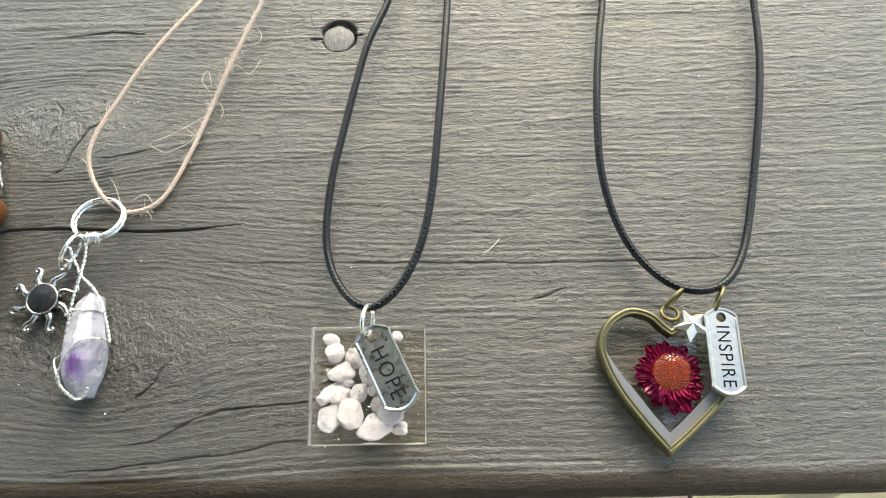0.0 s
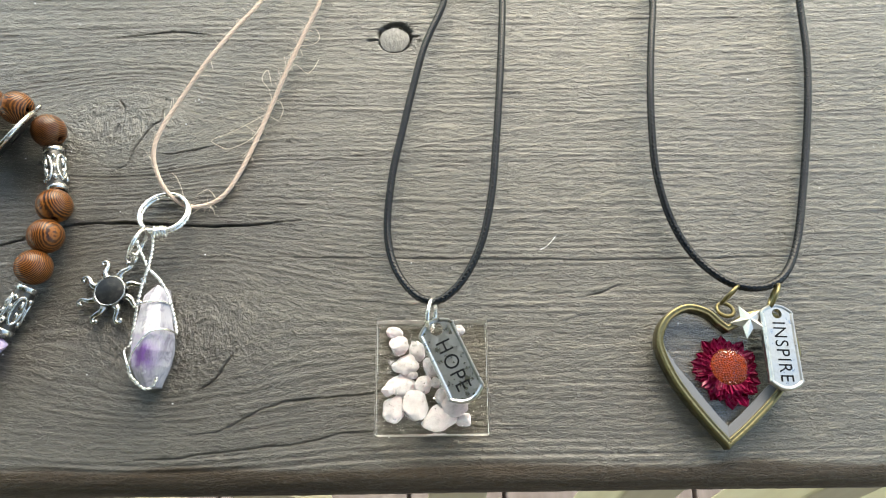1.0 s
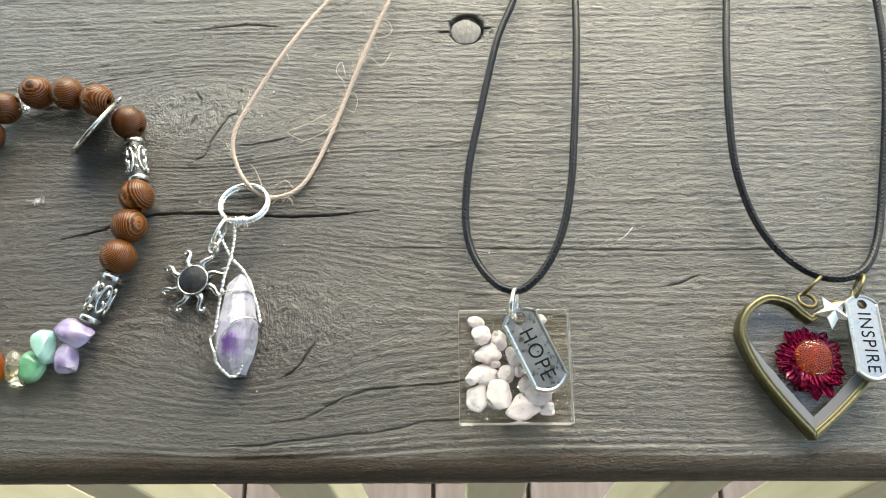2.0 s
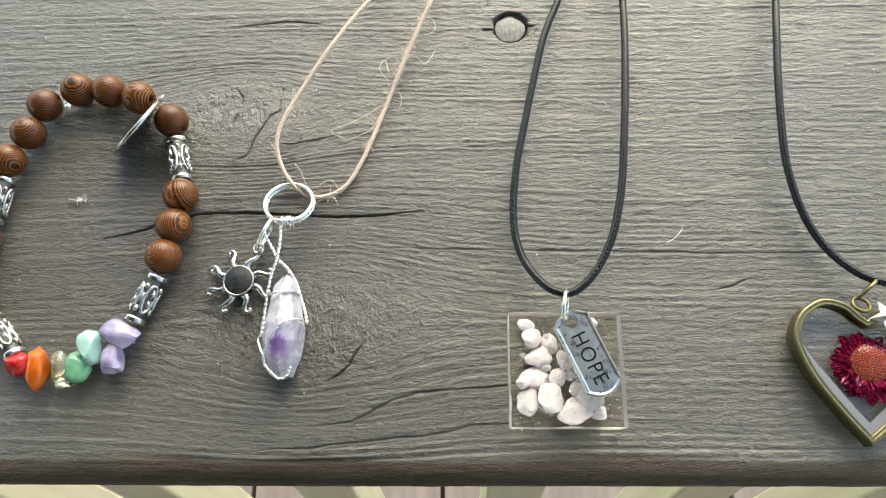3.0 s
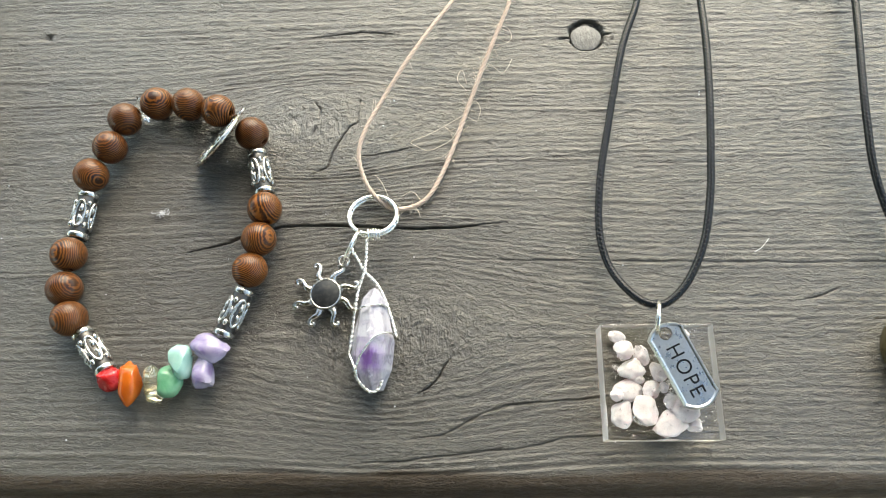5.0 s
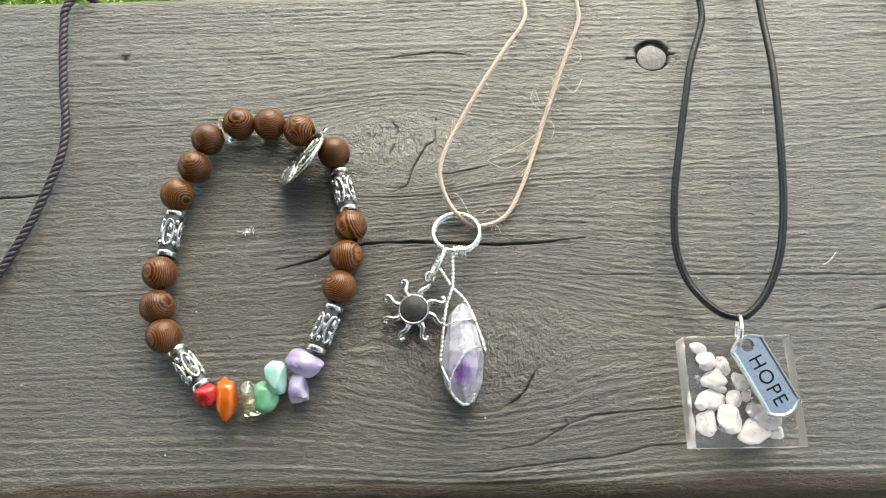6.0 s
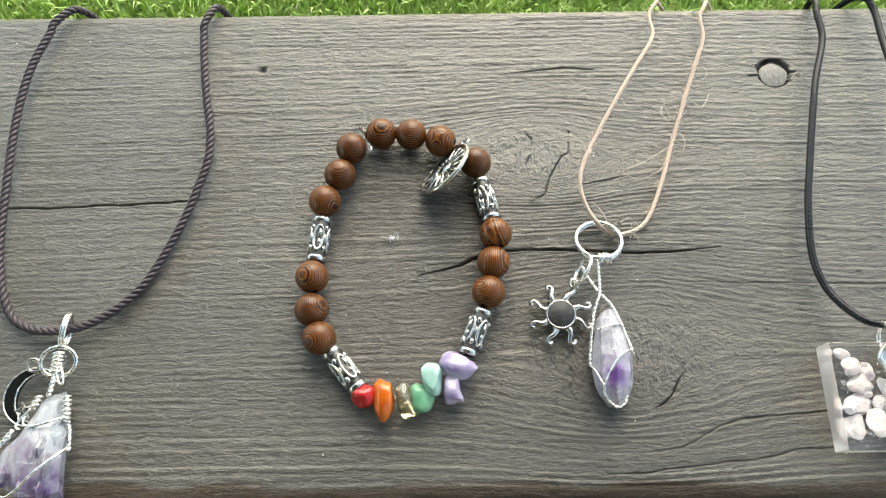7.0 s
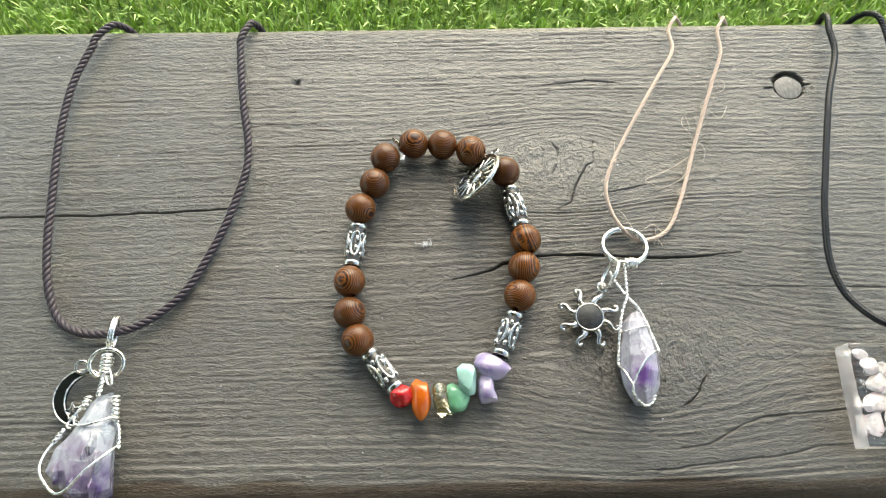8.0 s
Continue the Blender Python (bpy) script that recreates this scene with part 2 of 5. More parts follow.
def make_bead_wood():
    m, t, b = material("wenge_bead_wood", rough=0.36, Specular_IOR_Level=0.2, Coat_Weight=0.22, Coat_Roughness=0.12)
    info = t.nodes.new("ShaderNodeObjectInfo")
    co = coords(t)
    shift = t.nodes.new("ShaderNodeVectorMath")
    shift.operation = "ADD"
    link(t, co, shift.inputs[0])
    comb = t.nodes.new("ShaderNodeCombineXYZ")
    link(t, math_node(t, "MULTIPLY", info.outputs["Random"], 0.004), comb.inputs[0])
    link(t, math_node(t, "MULTIPLY", info.outputs["Random"], 0.05), comb.inputs[2])
    link(t, comb.outputs[0], shift.inputs[1])
    w = node(t, "ShaderNodeTexWave", Scale=760.0, Distortion=3.2, Detail=4.0, Detail_Scale=2.2)
    w.wave_type, w.rings_direction = "RINGS", "Y"
    link(t, mapped(t, shift.outputs[0], (1, 0.45, 1)), w.inputs["Vector"])
    flecks = noise_of(t, mapped(t, shift.outputs[0], (500, 2600, 2600)), 1.0, 3, 0.6)
    tone = noise_of(t, shift.outputs[0], 260, 2)
    col = ramp(t, w.outputs["Fac"], [(0.15, (0.016, 0.006, 0.003)), (0.5, (0.080, 0.024, 0.006)), (0.9, (0.27, 0.090, 0.017))])
    col = mixed(t, math_node(t, "MULTIPLY", info.outputs["Random"], 0.6), col, (0.035, 0.013, 0.007))
    col = mixed(t, ramp(t, flecks, [(0.5, (0, 0, 0)), (0.8, (0.6, 0.6, 0.6))]), col, (0.025, 0.010, 0.006))
    col = mixed(t, ramp(t, tone, [(0.35, (0, 0, 0)), (0.75, (0.5, 0.5, 0.5))]), col, (0.17, 0.065, 0.024))
    link(t, col, b.inputs["Base Color"])
    bumped(t, b, w.outputs["Fac"], 0.00005, 0.5)
    return m


def make_metal(name, color, rough, dirt=None, scratch=0.0):
    m, t, b = material(name, color, rough, 1.0)
    n = noise_of(t, coords(t), 900, 4)
    if dirt:
        link(t, mixed(t, ramp(t, n, [(0.48, (0, 0, 0)), (0.75, (1, 1, 1))]), color, dirt), b.inputs["Base Color"])
    link(t, ramp(t, n, [(0.3, (rough * 0.75,) * 3), (0.75, (min(1, rough * 1.5),) * 3)]), b.inputs["Roughness"])
    if scratch:
        s = noise_of(t, mapped(t, coords(t), (500, 3500, 900)), 1.0, 3, 0.7, 1.5)
        bumped(t, b, s, scratch * MM, 0.6)
    return m


def make_wax():
    """Black waxed polyester yarn, glossy on its crowns."""
    m, t, b = material("black_waxed_cord", (0.006, 0.007, 0.009), 0.2, Specular_IOR_Level=0.34)
    n = noise_of(t, coords(t), 1800, 3)
    link(t, ramp(t, n, [(0.35, (0.14,) * 3), (0.7, (0.24,) * 3)]), b.inputs["Roughness"])
    link(t, ramp(t, n, [(0.3, (0.002, 0.003, 0.005)), (0.75, (0.005, 0.008, 0.013))]), b.inputs["Base Color"])
    return m


def make_fibre(name, dark, light, rough=0.85):
    m, t, b = material(name, rough=rough)
    n = noise_of(t, mapped(t, coords(t, "UV"), (2.2, 6, 1)), 1.0, 4, 0.65)
    link(t, ramp(t, n, [(0.3, dark), (0.7, light)]), b.inputs["Base Color"])
    bumped(t, b, n, 0.00012, 0.8)
    b.inputs["Sheen Weight"].default_value = 0.06
    return m


def make_stone(name, low, high, trans, rough=0.12, scale=320, veil=None, ior=1.54, glow=0.0):
    m, t, b = material(name, rough=rough, Transmission_Weight=trans, IOR=ior)
    co = coords(t)
    n = noise_of(t, co, scale, 4, 0.6, 0.4)
    col = ramp(t, n, [(0.32, low), (0.68, high)])
    if veil:
        col = mixed(t, ramp(t, noise_of(t, co, scale * 0.4, 2), [(0.45, (0, 0, 0)), (0.65, (1, 1, 1))]), col, veil)
    link(t, col, b.inputs["Base Color"])
    if glow:
        b.inputs["Subsurface Weight"].default_value = glow
        b.inputs["Subsurface Scale"].default_value = 0.0015
        b.inputs["Subsurface Radius"].default_value = (1.0, 0.8, 0.8)
    link(t, ramp(t, n, [(0.3, (rough * 0.6,) * 3), (0.8, (min(1, rough * 2.2),) * 3)]), b.inputs["Roughness"])
    bumped(t, b, noise_of(t, co, scale * 2, 3), 0.00012, 0.4)
    return m


def make_crystal(name, core, reach, pale, mid, purple, trans=0.3):
    """Quartz that clouds from a pale skin to a violet core at one place."""
    m, t, b = material(name, rough=0.1, Transmission_Weight=trans, IOR=1.54)
    co = coords(t)
    d = t.nodes.new("ShaderNodeVectorMath")
    d.operation = "DISTANCE"
    link(t, co, d.inputs[0])
    d.inputs[1].default_value = tuple(c * MM for c in core)
    n = noise_of(t, co, 230, 4, 0.6, 0.8)
    near = math_node(t, "DIVIDE", d.outputs["Value"], reach * MM)
    f = math_node(t, "ADD", math_node(t, "MULTIPLY", near, 0.5), math_node(t, "MULTIPLY", math_node(t, "SUBTRACT", n, 0.5), 0.9))
    col = ramp(t, f, [(0.12, purple), (0.36, mid), (0.62, pale)])
    veil = noise_of(t, mapped(t, co, (420, 210, 420)), 1.0, 5, 0.7, 1.2)
    col = mixed(t, ramp(t, veil, [(0.34, (0.65, 0.65, 0.65)), (0.5, (0, 0, 0))]), col, tuple(0.45 * c for c in mid))
    link(t, col, b.inputs["Base Color"])
    link(t, ramp(t, n, [(0.3, (0.06,) * 3), (0.75, (0.32,) * 3)]), b.inputs["Roughness"])
    bumped(t, b, noise_of(t, mapped(t, co, (500, 200, 500)), 1.0, 4), 0.0005, 0.6)
    return m


WOOD = make_board_wood()
DECK = make_plain_wood("deck_board_wood", (0.15, 0.12, 0.11), (0.25, 0.21, 0.2), (40, 4, 40))
CREAM = make_plain_wood("cream_painted_wood", (0.55, 0.49, 0.36), (0.66, 0.6, 0.46))
# Dark paints for the unseen wall and ceiling that hold back skylight.
UNSEEN_WALL = make_plain_wood("unseen_wall_paint", (0.15, 0.135, 0.12), (0.18, 0.165, 0.145), (3, 3, 3), 0.8)
UNSEEN_ROOF = make_plain_wood("unseen_ceiling_paint", (0.09, 0.085, 0.08), (0.12, 0.115, 0.105), (3, 3, 3), 0.8)
BEADWOOD = make_bead_wood()
SILVER = make_metal("bright_silver", (0.95, 0.94, 0.91), 0.24)
STEEL = make_metal("brushed_tag_silver", (0.50, 0.50, 0.48), 0.34, (0.38, 0.38, 0.37), 0.03)
SLATE = make_metal("dark_tag_silver", (0.52, 0.54, 0.55), 0.3, (0.42, 0.44, 0.45), 0.02)
ANTIQUE = make_metal("antique_silver", (0.60, 0.59, 0.56), 0.24, (0.24, 0.23, 0.21))
SATIN = make_metal("satin_silver", (0.85, 0.84, 0.82), 0.45)
OXIDE = make_metal("blackened_silver", (0.10, 0.098, 0.095), 0.42)
INSET = make_metal("dark_inset_silver", (0.045, 0.048, 0.05), 0.42, (0.08, 0.08, 0.08), 0.03)
BRONZE = make_metal("antique_bronze", (0.25, 0.215, 0.112), 0.36, (0.16, 0.13, 0.07))
ONYX, _, _ = material("black_enamel", (0.008, 0.010, 0.010), 0.12)
INK, _, _ = material("dark_letter_fill", (0.012, 0.013, 0.015), 0.9, Specular_IOR_Level=0.1)
BLACKCORD = make_wax()
PLUM = make_fibre("plum_cotton_cord", (0.010, 0.006, 0.009), (0.056, 0.038, 0.052), 0.5)
JUTE = make_fibre("tan_jute", (0.48, 0.35, 0.275), (0.75, 0.60, 0.51))
FUZZ, _, _ = material("pale_jute_fibre", (0.76, 0.67, 0.57), 0.7)
RESIN, _, _ = material("clear_resin", (0.97, 0.97, 0.96), 0.03, Transmission_Weight=1.0, IOR=1.49)
FROST, _, _ = material("frosted_resin_side", (0.95, 0.95, 0.95), 0.38, Transmission_Weight=0.9, IOR=1.49)
QUARTZ = make_stone("white_quartz_chip", (0.66, 0.63, 0.67), (0.92, 0.90, 0.93), 0.3, 0.4, 900, (0.80, 0.74, 0.79), 1.54, 0.5)
CLEAR_QUARTZ = make_stone("clear_quartz_chip", (0.80, 0.79, 0.80), (0.95, 0.94, 0.95), 0.8, 0.18, 900)
GLITTER = make_metal("silver_glitter", (0.95, 0.93, 0.88), 0.12)

# ------------------------------------------------------------------ railing and its cap board
NEAR, FAR, THICK = -5.0, 134.0, 38.0
KNOTS = [(-70, 86, 24, 14, 0.9), (-49, 31, 33, 20, 0.93)]
CRACKS = [
    ([(-101, 51.8), (-90, 54.4), (-87, 56.2), (-78, 58.3), (-66, 58.6), (-47, 57.4), (-34, 57.6), (-22, 58.8)], 0.26, 2.09),
    ([(-330, 71), (-226, 71.6), (-202, 71.8), (-178, 72.6), (-158, 73.8)], 0.22, 1.33),
    ([(-59.5, 94), (-60.1, 86.3), (-62.1, 85.4), (-66, 78.5), (-67.3, 74), (-71.7, 71.8)], 0.17, 1.14),
    ([(-71.8, 93.3), (-69.9, 90.5), (-70.1, 88.4)], 0.15, 0.85),
    ([(-70.6, 85.8), (-72, 82.5)], 0.19, 0.95),
    ([(-58.6, 77), (-55.7, 77.1), (-44.5, 79.3)], 0.15, 0.76),
    ([(-36, 26), (-38.2, 23.1), (-39.2, 21.2), (-41.5, 18.7), (-44.1, 17.4)], 0.22, 1.42),
    ([(-41.9, 31.1), (-42.5, 27.6)], 0.15, 0.85),
    ([(-63.8, 21.9), (-63.2, 25), (-63.7, 28.5)], 0.19, 0.95),
    ([(-46, 7.5), (-38.3, 8.3), (-33.7, 10.7), (-29.8, 13), (-22.6, 15.1), (-3, 16.5), (20, 17)], 0.25, 0.52),
    ([(-60, 2.2), (-45, 3.1), (-30, 4.9), (-21.7, 5.4), (-10.3, 7.8), (-3, 8.3), (30, 9)], 0.25, 0.47),
    ([(20, 93.8), (29.2, 94.1), (47.9, 94.9), (65.3, 96.0), (87.3, 98.4), (106.6, 100.8), (150, 106)], 0.3, -0.13),
    ([(-20, 75), (6.3, 78.4), (28.9, 82.5), (47.4, 84.7), (64.5, 86.2), (85.9, 86.8), (107.3, 87.3), (150, 89)], 0.35, -0.15),
    ([(20, 55.5), (28.3, 57.9), (41.9, 60.9), (55.6, 62.1)], 0.28, -0.12),
    ([(46, 38.6), (50, 39.6), (54.5, 41.4)], 0.19, 0.66),
    ([(-75, 112), (-60, 113.5), (-48, 112.5)], 0.15, 0.76),
    ([(-40, 49.5), (0, 48.6), (60, 47.5), (130, 48.5)], 0.19, 0.33),
]


def near_line(px, py, line):
    """Distance of points to a line of segments, and how far along it they lie."""
    best = np.full(px.shape, 1e9)
    along = np.zeros(px.shape)
    n = len(line) - 1
    for i in range(n):
        (ax, ay), (bx, by) = line[i], line[i + 1]
        dx, dy = bx - ax, by - ay
        u = np.clip(((px - ax) * dx + (py - ay) * dy) / (dx * dx + dy * dy), 0, 1)
        d = np.hypot(px - ax - u * dx, py - ay - u * dy)
        along = np.where(d < best, (i + u) / n, along)
        best = np.minimum(best, d)
    return best, along


def build_cap_board(parent):
    xs = np.concatenate([np.linspace(-1400, -270, 120, endpoint=False), np.arange(-270, -80, 0.62), np.arange(-80, -30, 0.3), np.arange(-30, 172, 0.62), np.linspace(172, 1400, 120)])
    prof = []
    for z in np.linspace(-THICK, -5.4, 14):
        prof.append((NEAR, z, -1, 0))
    for a in np.linspace(0, 90, 14):
        prof.append((-5 * math.cos(radians(a)), -5 + 5 * math.sin(radians(a)), -math.cos(radians(a)), math.sin(radians(a))))
    for y in np.arange(0.3, FAR - 3.0, 0.2):
        prof.append((y, 0, 0, 1))
    for a in np.linspace(0, 90, 9):
        prof.append((FAR - 3 + 3 * math.sin(radians(a)), -3 + 3 * math.cos(radians(a)), math.sin(radians(a)), math.cos(radians(a))))
    for z in np.linspace(-3.5, -THICK, 10):
        prof.append((FAR, z, 1, 0))
    prof = np.array(prof)
    arc = np.concatenate([[0], np.cumsum(np.hypot(np.diff(prof[:, 0]), np.diff(prof[:, 1])))])
    arc += -arc[np.argmin(np.abs(prof[:, 0]) + np.abs(prof[:, 1]))]
    X, S = np.meshgrid(xs, arc, indexing="ij")
    Y = np.broadcast_to(prof[:, 0], X.shape)
    Z = np.broadcast_to(prof[:, 1], X.shape)
    V = S - 0.012 * X + 2.4 * (value_noise(X / 160, S / 60, 1) - 0.5) * 2 + 0.5 * (value_noise(X / 45, S / 18, 2) - 0.5)
    knot = np.zeros(X.shape)
    for kx, ky, a, b, k in KNOTS:
        q = ((X - kx) / a) ** 2 + ((S - ky) / b) ** 2
        e = np.exp(-q)
        V = V - (S - ky) * e * k + 2.0 * e * (value_noise(X / 9, S / 6, 5) - 0.5)
        knot = np.maximum(knot, np.clip(1.2 * np.exp(-(q * 1.9) ** 1.3), 0, 1))
    n1 = value_noise(X / 110, V / 3.4, 3)
    n2 = value_noise(X / 34, V / 1.3, 4)
    n3 = value_noise(X / 5.5, V / 0.7, 6)
    n4 = value_noise(X / 2.0, V / 0.75, 7)
    ring = V / 1.75 + 2.2 * value_noise(X / 400, V / 8, 21)
    ring = ring - np.floor(ring)
    ridge = np.where(ring < 0.62, 0.5 - 0.5 * np.cos(np.pi * ring / 0.62), 0.5 + 0.5 * np.cos(np.pi * (ring - 0.62) / 0.38))
    ridge *= 0.25 + 1.1 * np.clip(value_noise(X / 80, V / 2.6, 22) * 1.6 - 0.45, 0, 1)
    ridge *= 1 + 1.5 * np.exp(-((S - 8) / 15) ** 2) * (X < 60) + 0.8 * np.exp(-((X + 60) / 50) ** 2)
    n5 = value_noise(X / 150, V / 4.2, 15)
    n6 = value_noise(X / 60, V / 1.9, 16)
    turned = lambda c, d: (X * c + S * d, S * c - X * d)
    ra, rb, rc = turned(0.83, 0.56), turned(0.4, 0.92), turned(0.97, -0.24)
    rugged = 0.45 * value_noise(ra[0] / 2.6, ra[1] / 1.7, 8) + 0.35 * value_noise(rb[0] / 1.3, rb[1] / 1.9, 9) + 0.3 * value_noise(rc[0] / 0.9, rc[1] / 0.7, 10)
    step = lambda n, k: 1 / (1 + np.exp(-(n - 0.5) * k))
    H = 0.10 * step(n1, 9) + 0.16 * step(n2, 12) + 0.24 * step(n3, 10) + 0.34 * step(n4, 8) + 0.27 * ridge
    H -= 0.30 * np.exp(-((n5 - 0.5) / 0.014) ** 2) + 0.14 * np.exp(-((n6 - 0.5) / 0.025) ** 2)
    H = H * (1 - 0.75 * knot) + 0.95 * knot * rugged
    relief = np.clip((H - H.mean()) / (4 * H.std()) + 0.5, 0, 1)
    H = (H - 0.4) * 0.34
    H += 0.5 * (value_noise(X / 120, S / 25, 11) - 0.5)
    dark = np.zeros(X.shape)
    jag = 0.4 * (value_noise(X / 3.2, S / 3.2, 12) - 0.5)
    for line, width, depth in CRACKS:
        d, u = near_line(X, S + jag, line)
        steep = abs(line[-1][1] - line[0][1]) > 0.5 * abs(line[-1][0] - line[0][0])
        width, depth = (0.14, depth * 0.7) if steep else (width * 0.85, depth)
        w = width * np.clip(np.minimum(u, 1 - u) * 6, 0.25, 1)
        cut = np.exp(-(d / w) ** 2)
        H -= depth * cut
        # raised ridges take the pale glint colour too
        if depth < 0:
            relief = np.maximum(relief, 0.9 * cut)
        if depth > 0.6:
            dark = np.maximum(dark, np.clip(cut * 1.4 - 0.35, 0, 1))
    # the loose round knot: a gap round the plug, wider on its far side
    d = np.hypot(X / 1.12, S - 110.6)
    gap = np.exp(-((np.hypot(X / 1.04, S - 110.5) - 4.0) / 0.17) ** 2)
    gap = np.maximum(gap, 0.95 * np.exp(-((np.hypot(X / 1.06, S - 111.2) - 4.1) / 0.34) ** 2) * (S > 112.4))
    H = np.where(d < 4.0, -0.75 + 0.45 * n3, H)
    H -= 2.4 * gap
    dark = np.maximum(dark, np.clip(gap * 1.3 - 0.3, 0, 1))
    for line in ([(4.4, 111), (6.2, 111.4), (6.6, 109.6)], [(-4.4, 110.4), (-7.2, 110.2)]):
        dd, _ = near_line(X, S + jag * 0.4, line)
        H -= 0.8 * np.exp(-(dd / 0.25) ** 2)
        dark = np.maximum(dark, 0.8 * np.exp(-(dd / 0.22) ** 2))
    # old nail prick
    dn = np.hypot(X + 146, S - 114)
    H -= 1.2 * np.exp(-(dn / 0.8) ** 2)
    dark = np.maximum(dark, 0.9 * np.exp(-(dn / 0.7) ** 2))
    # the near edge is worn unevenly
    edge = np.exp(-(S / 3.2) ** 2)
    H += edge * 1.6 * (value_noise(X / 38, 0 * X, 14) - 0.62)
    H = np.where(np.abs(Z + THICK) < 0.01, 0, H)
    # the stain has weathered less round the knots
    sound = np.exp(-((X + 52) / 60) ** 2 - ((S - 28) / 44) ** 2)
    sound = np.clip(sound * (0.75 + 0.5 * value_noise(X / 30, V / 3.0, 31)), 0, 1)
    verts = np.stack([X, Y + prof[None, :, 2] * H, Z + prof[None, :, 3] * H], -1).reshape(-1, 3)
    nx, ns = X.shape
    i, j = np.meshgrid(np.arange(nx - 1), np.arange(ns - 1), indexing="ij")
    base = (i * ns + j).ravel()
    quads = np.stack([base, base + ns, base + ns + 1, base + 1], 1)
    last = (np.arange(nx - 1) * ns)
    quads = np.vstack([quads, np.stack([last, last + ns - 1, last + 2 * ns - 1, last + ns], 1)])
    me = bpy.data.meshes.new("cap_board")
    me.vertices.add(len(verts))
    me.vertices.foreach_set("co", (verts * MM).astype(np.float32).ravel())
    me.loops.add(quads.size)
    me.loops.foreach_set("vertex_index", quads.astype(np.int32).ravel())
    me.polygons.add(len(quads))
    me.polygons.foreach_set("loop_start", (np.arange(len(quads)) * 4).astype(np.int32))
    me.polygons.foreach_set("use_smooth", np.ones(len(quads), bool))
    me.update(calc_edges=True)
    me.validate()
    g = me.attributes.new("grain", "FLOAT_VECTOR", "POINT")
    g.data.foreach_set("vector", (np.stack([X, V, 0 * X], -1) * MM).astype(np.float32).ravel())
    e = me.attributes.new("edge", "FLOAT", "POINT")
    worn_edge = np.clip((1.6 - S + 2.5 * (value_noise(X / 14, S / 3, 18) - 0.5)) / 1.6, 0, 1)
    e.data.foreach_set("value", worn_edge.astype(np.float32).ravel())
    c = me.attributes.new("wear_glint", "FLOAT_COLOR", "POINT")
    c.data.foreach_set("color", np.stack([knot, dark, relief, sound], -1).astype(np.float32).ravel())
    return part("cap_board", me, WOOD, parent, "weathered grey-brown stained cap board with knots and cracks")


def boxed(size, at=(0, 0, 0), bevel=1.5):
    bm = bmesh.new()
    bmesh.ops.create_cube(bm, size=1)
    for v in bm.verts:
        v.co = Vector((v.co.x * size[0] + at[0], v.co.y * size[1] + at[1], v.co.z * size[2] + at[2]))
    if bevel:
        bmesh.ops.bevel(bm, geom=bm.edges[:], offset=bevel, segments=2, affect="EDGES", profile=0.5)
    return bm


railing = thing("railing", (0, 60, -38), "wooden deck railing with a weathered grey-brown cap board", "railing", kind="structure")
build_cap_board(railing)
part("top_rail", boxed((2780, 36, 88), (0, 92, -82.5), 2), CREAM, railing, smooth=False)
baluster = bm_mesh("baluster", boxed((36, 36, 830), (0, 0, -415), 2), False)
for i in range(-9, 11):
    part("baluster", baluster, CREAM, railing, "cream-painted square wooden baluster", spot(i * 118 + 20, 66, -42, -13.0))

# ------------------------------------------------------------------ deck, lawn, unseen wall and ceiling
# Slab added below the deck so its gaps show dark, not lawn.
gap_slab = new("gap_slab", bm_mesh("gap_slab", boxed((4200, 2600, 120), (0, -1000, -1060), 0), False))
gap_slab.data.materials.append(DECK)
tagged(gap_slab, "slab added under the deck boards to darken their gaps", "deck", kind="structure")
deck = thing("deck_floor", (0, -900, -980), "grey-brown timber deck boards with dark gaps", "floor", kind="structure")
board = bm_mesh("deck_board", boxed((136, 2700, 30), (0, -1000, -15), 3), False)
for i in range(-13, 14):
    part("deck_board", board, DECK, deck, at=spot(i * 142 + 30, 0, -950))


def make_ground():
    m, t, b = material("lawn_soil", rough=0.95)
    co = coords(t)
    n = noise_of(t, co, 3.0, 6, 0.7)
    link(t, ramp(t, n, [(0.35, (0.13, 0.21, 0.04)), (0.65, (0.20, 0.31, 0.07))]), b.inputs["Base Color"])
    bumped(t, b, noise_of(t, co, 60, 4), 0.03, 0.8)
    return m


def make_grass():
    m, t, b = material("grass_blade", rough=0.5, Subsurface_Weight=0.0)
    geo = t.nodes.new("ShaderNodeNewGeometry")
    col = ramp(t, geo.outputs["Random Per Island"], [(0.0, (0.24, 0.36, 0.07)), (0.55, (0.36, 0.55, 0.12)), (0.93, (0.50, 0.64, 0.22)), (1.0, (0.56, 0.50, 0.28))])
    patch = noise_of(t, coords(t), 7.0, 3)
    col = mixed(t, ramp(t, patch, [(0.4, (0, 0, 0)), (0.7, (0.5, 0.5, 0.5))]), col, (0.23, 0.34, 0.07))
    link(t, col, b.inputs["Base Color"])
    b.inputs["Transmission Weight"].default_value = 0.0
    return m


GROUND_Z = -1500.0
ground = new("ground", mesh_of("ground", [(-400000, -400000, GROUND_Z), (400000, -400000, GROUND_Z), (400000, 400000, GROUND_Z), (-400000, 400000, GROUND_Z)], [(0, 1, 2, 3)], False))
ground.data.materials.append(make_ground())
tagged(ground, "green lawn ground below the deck", "lawn", kind="structure")


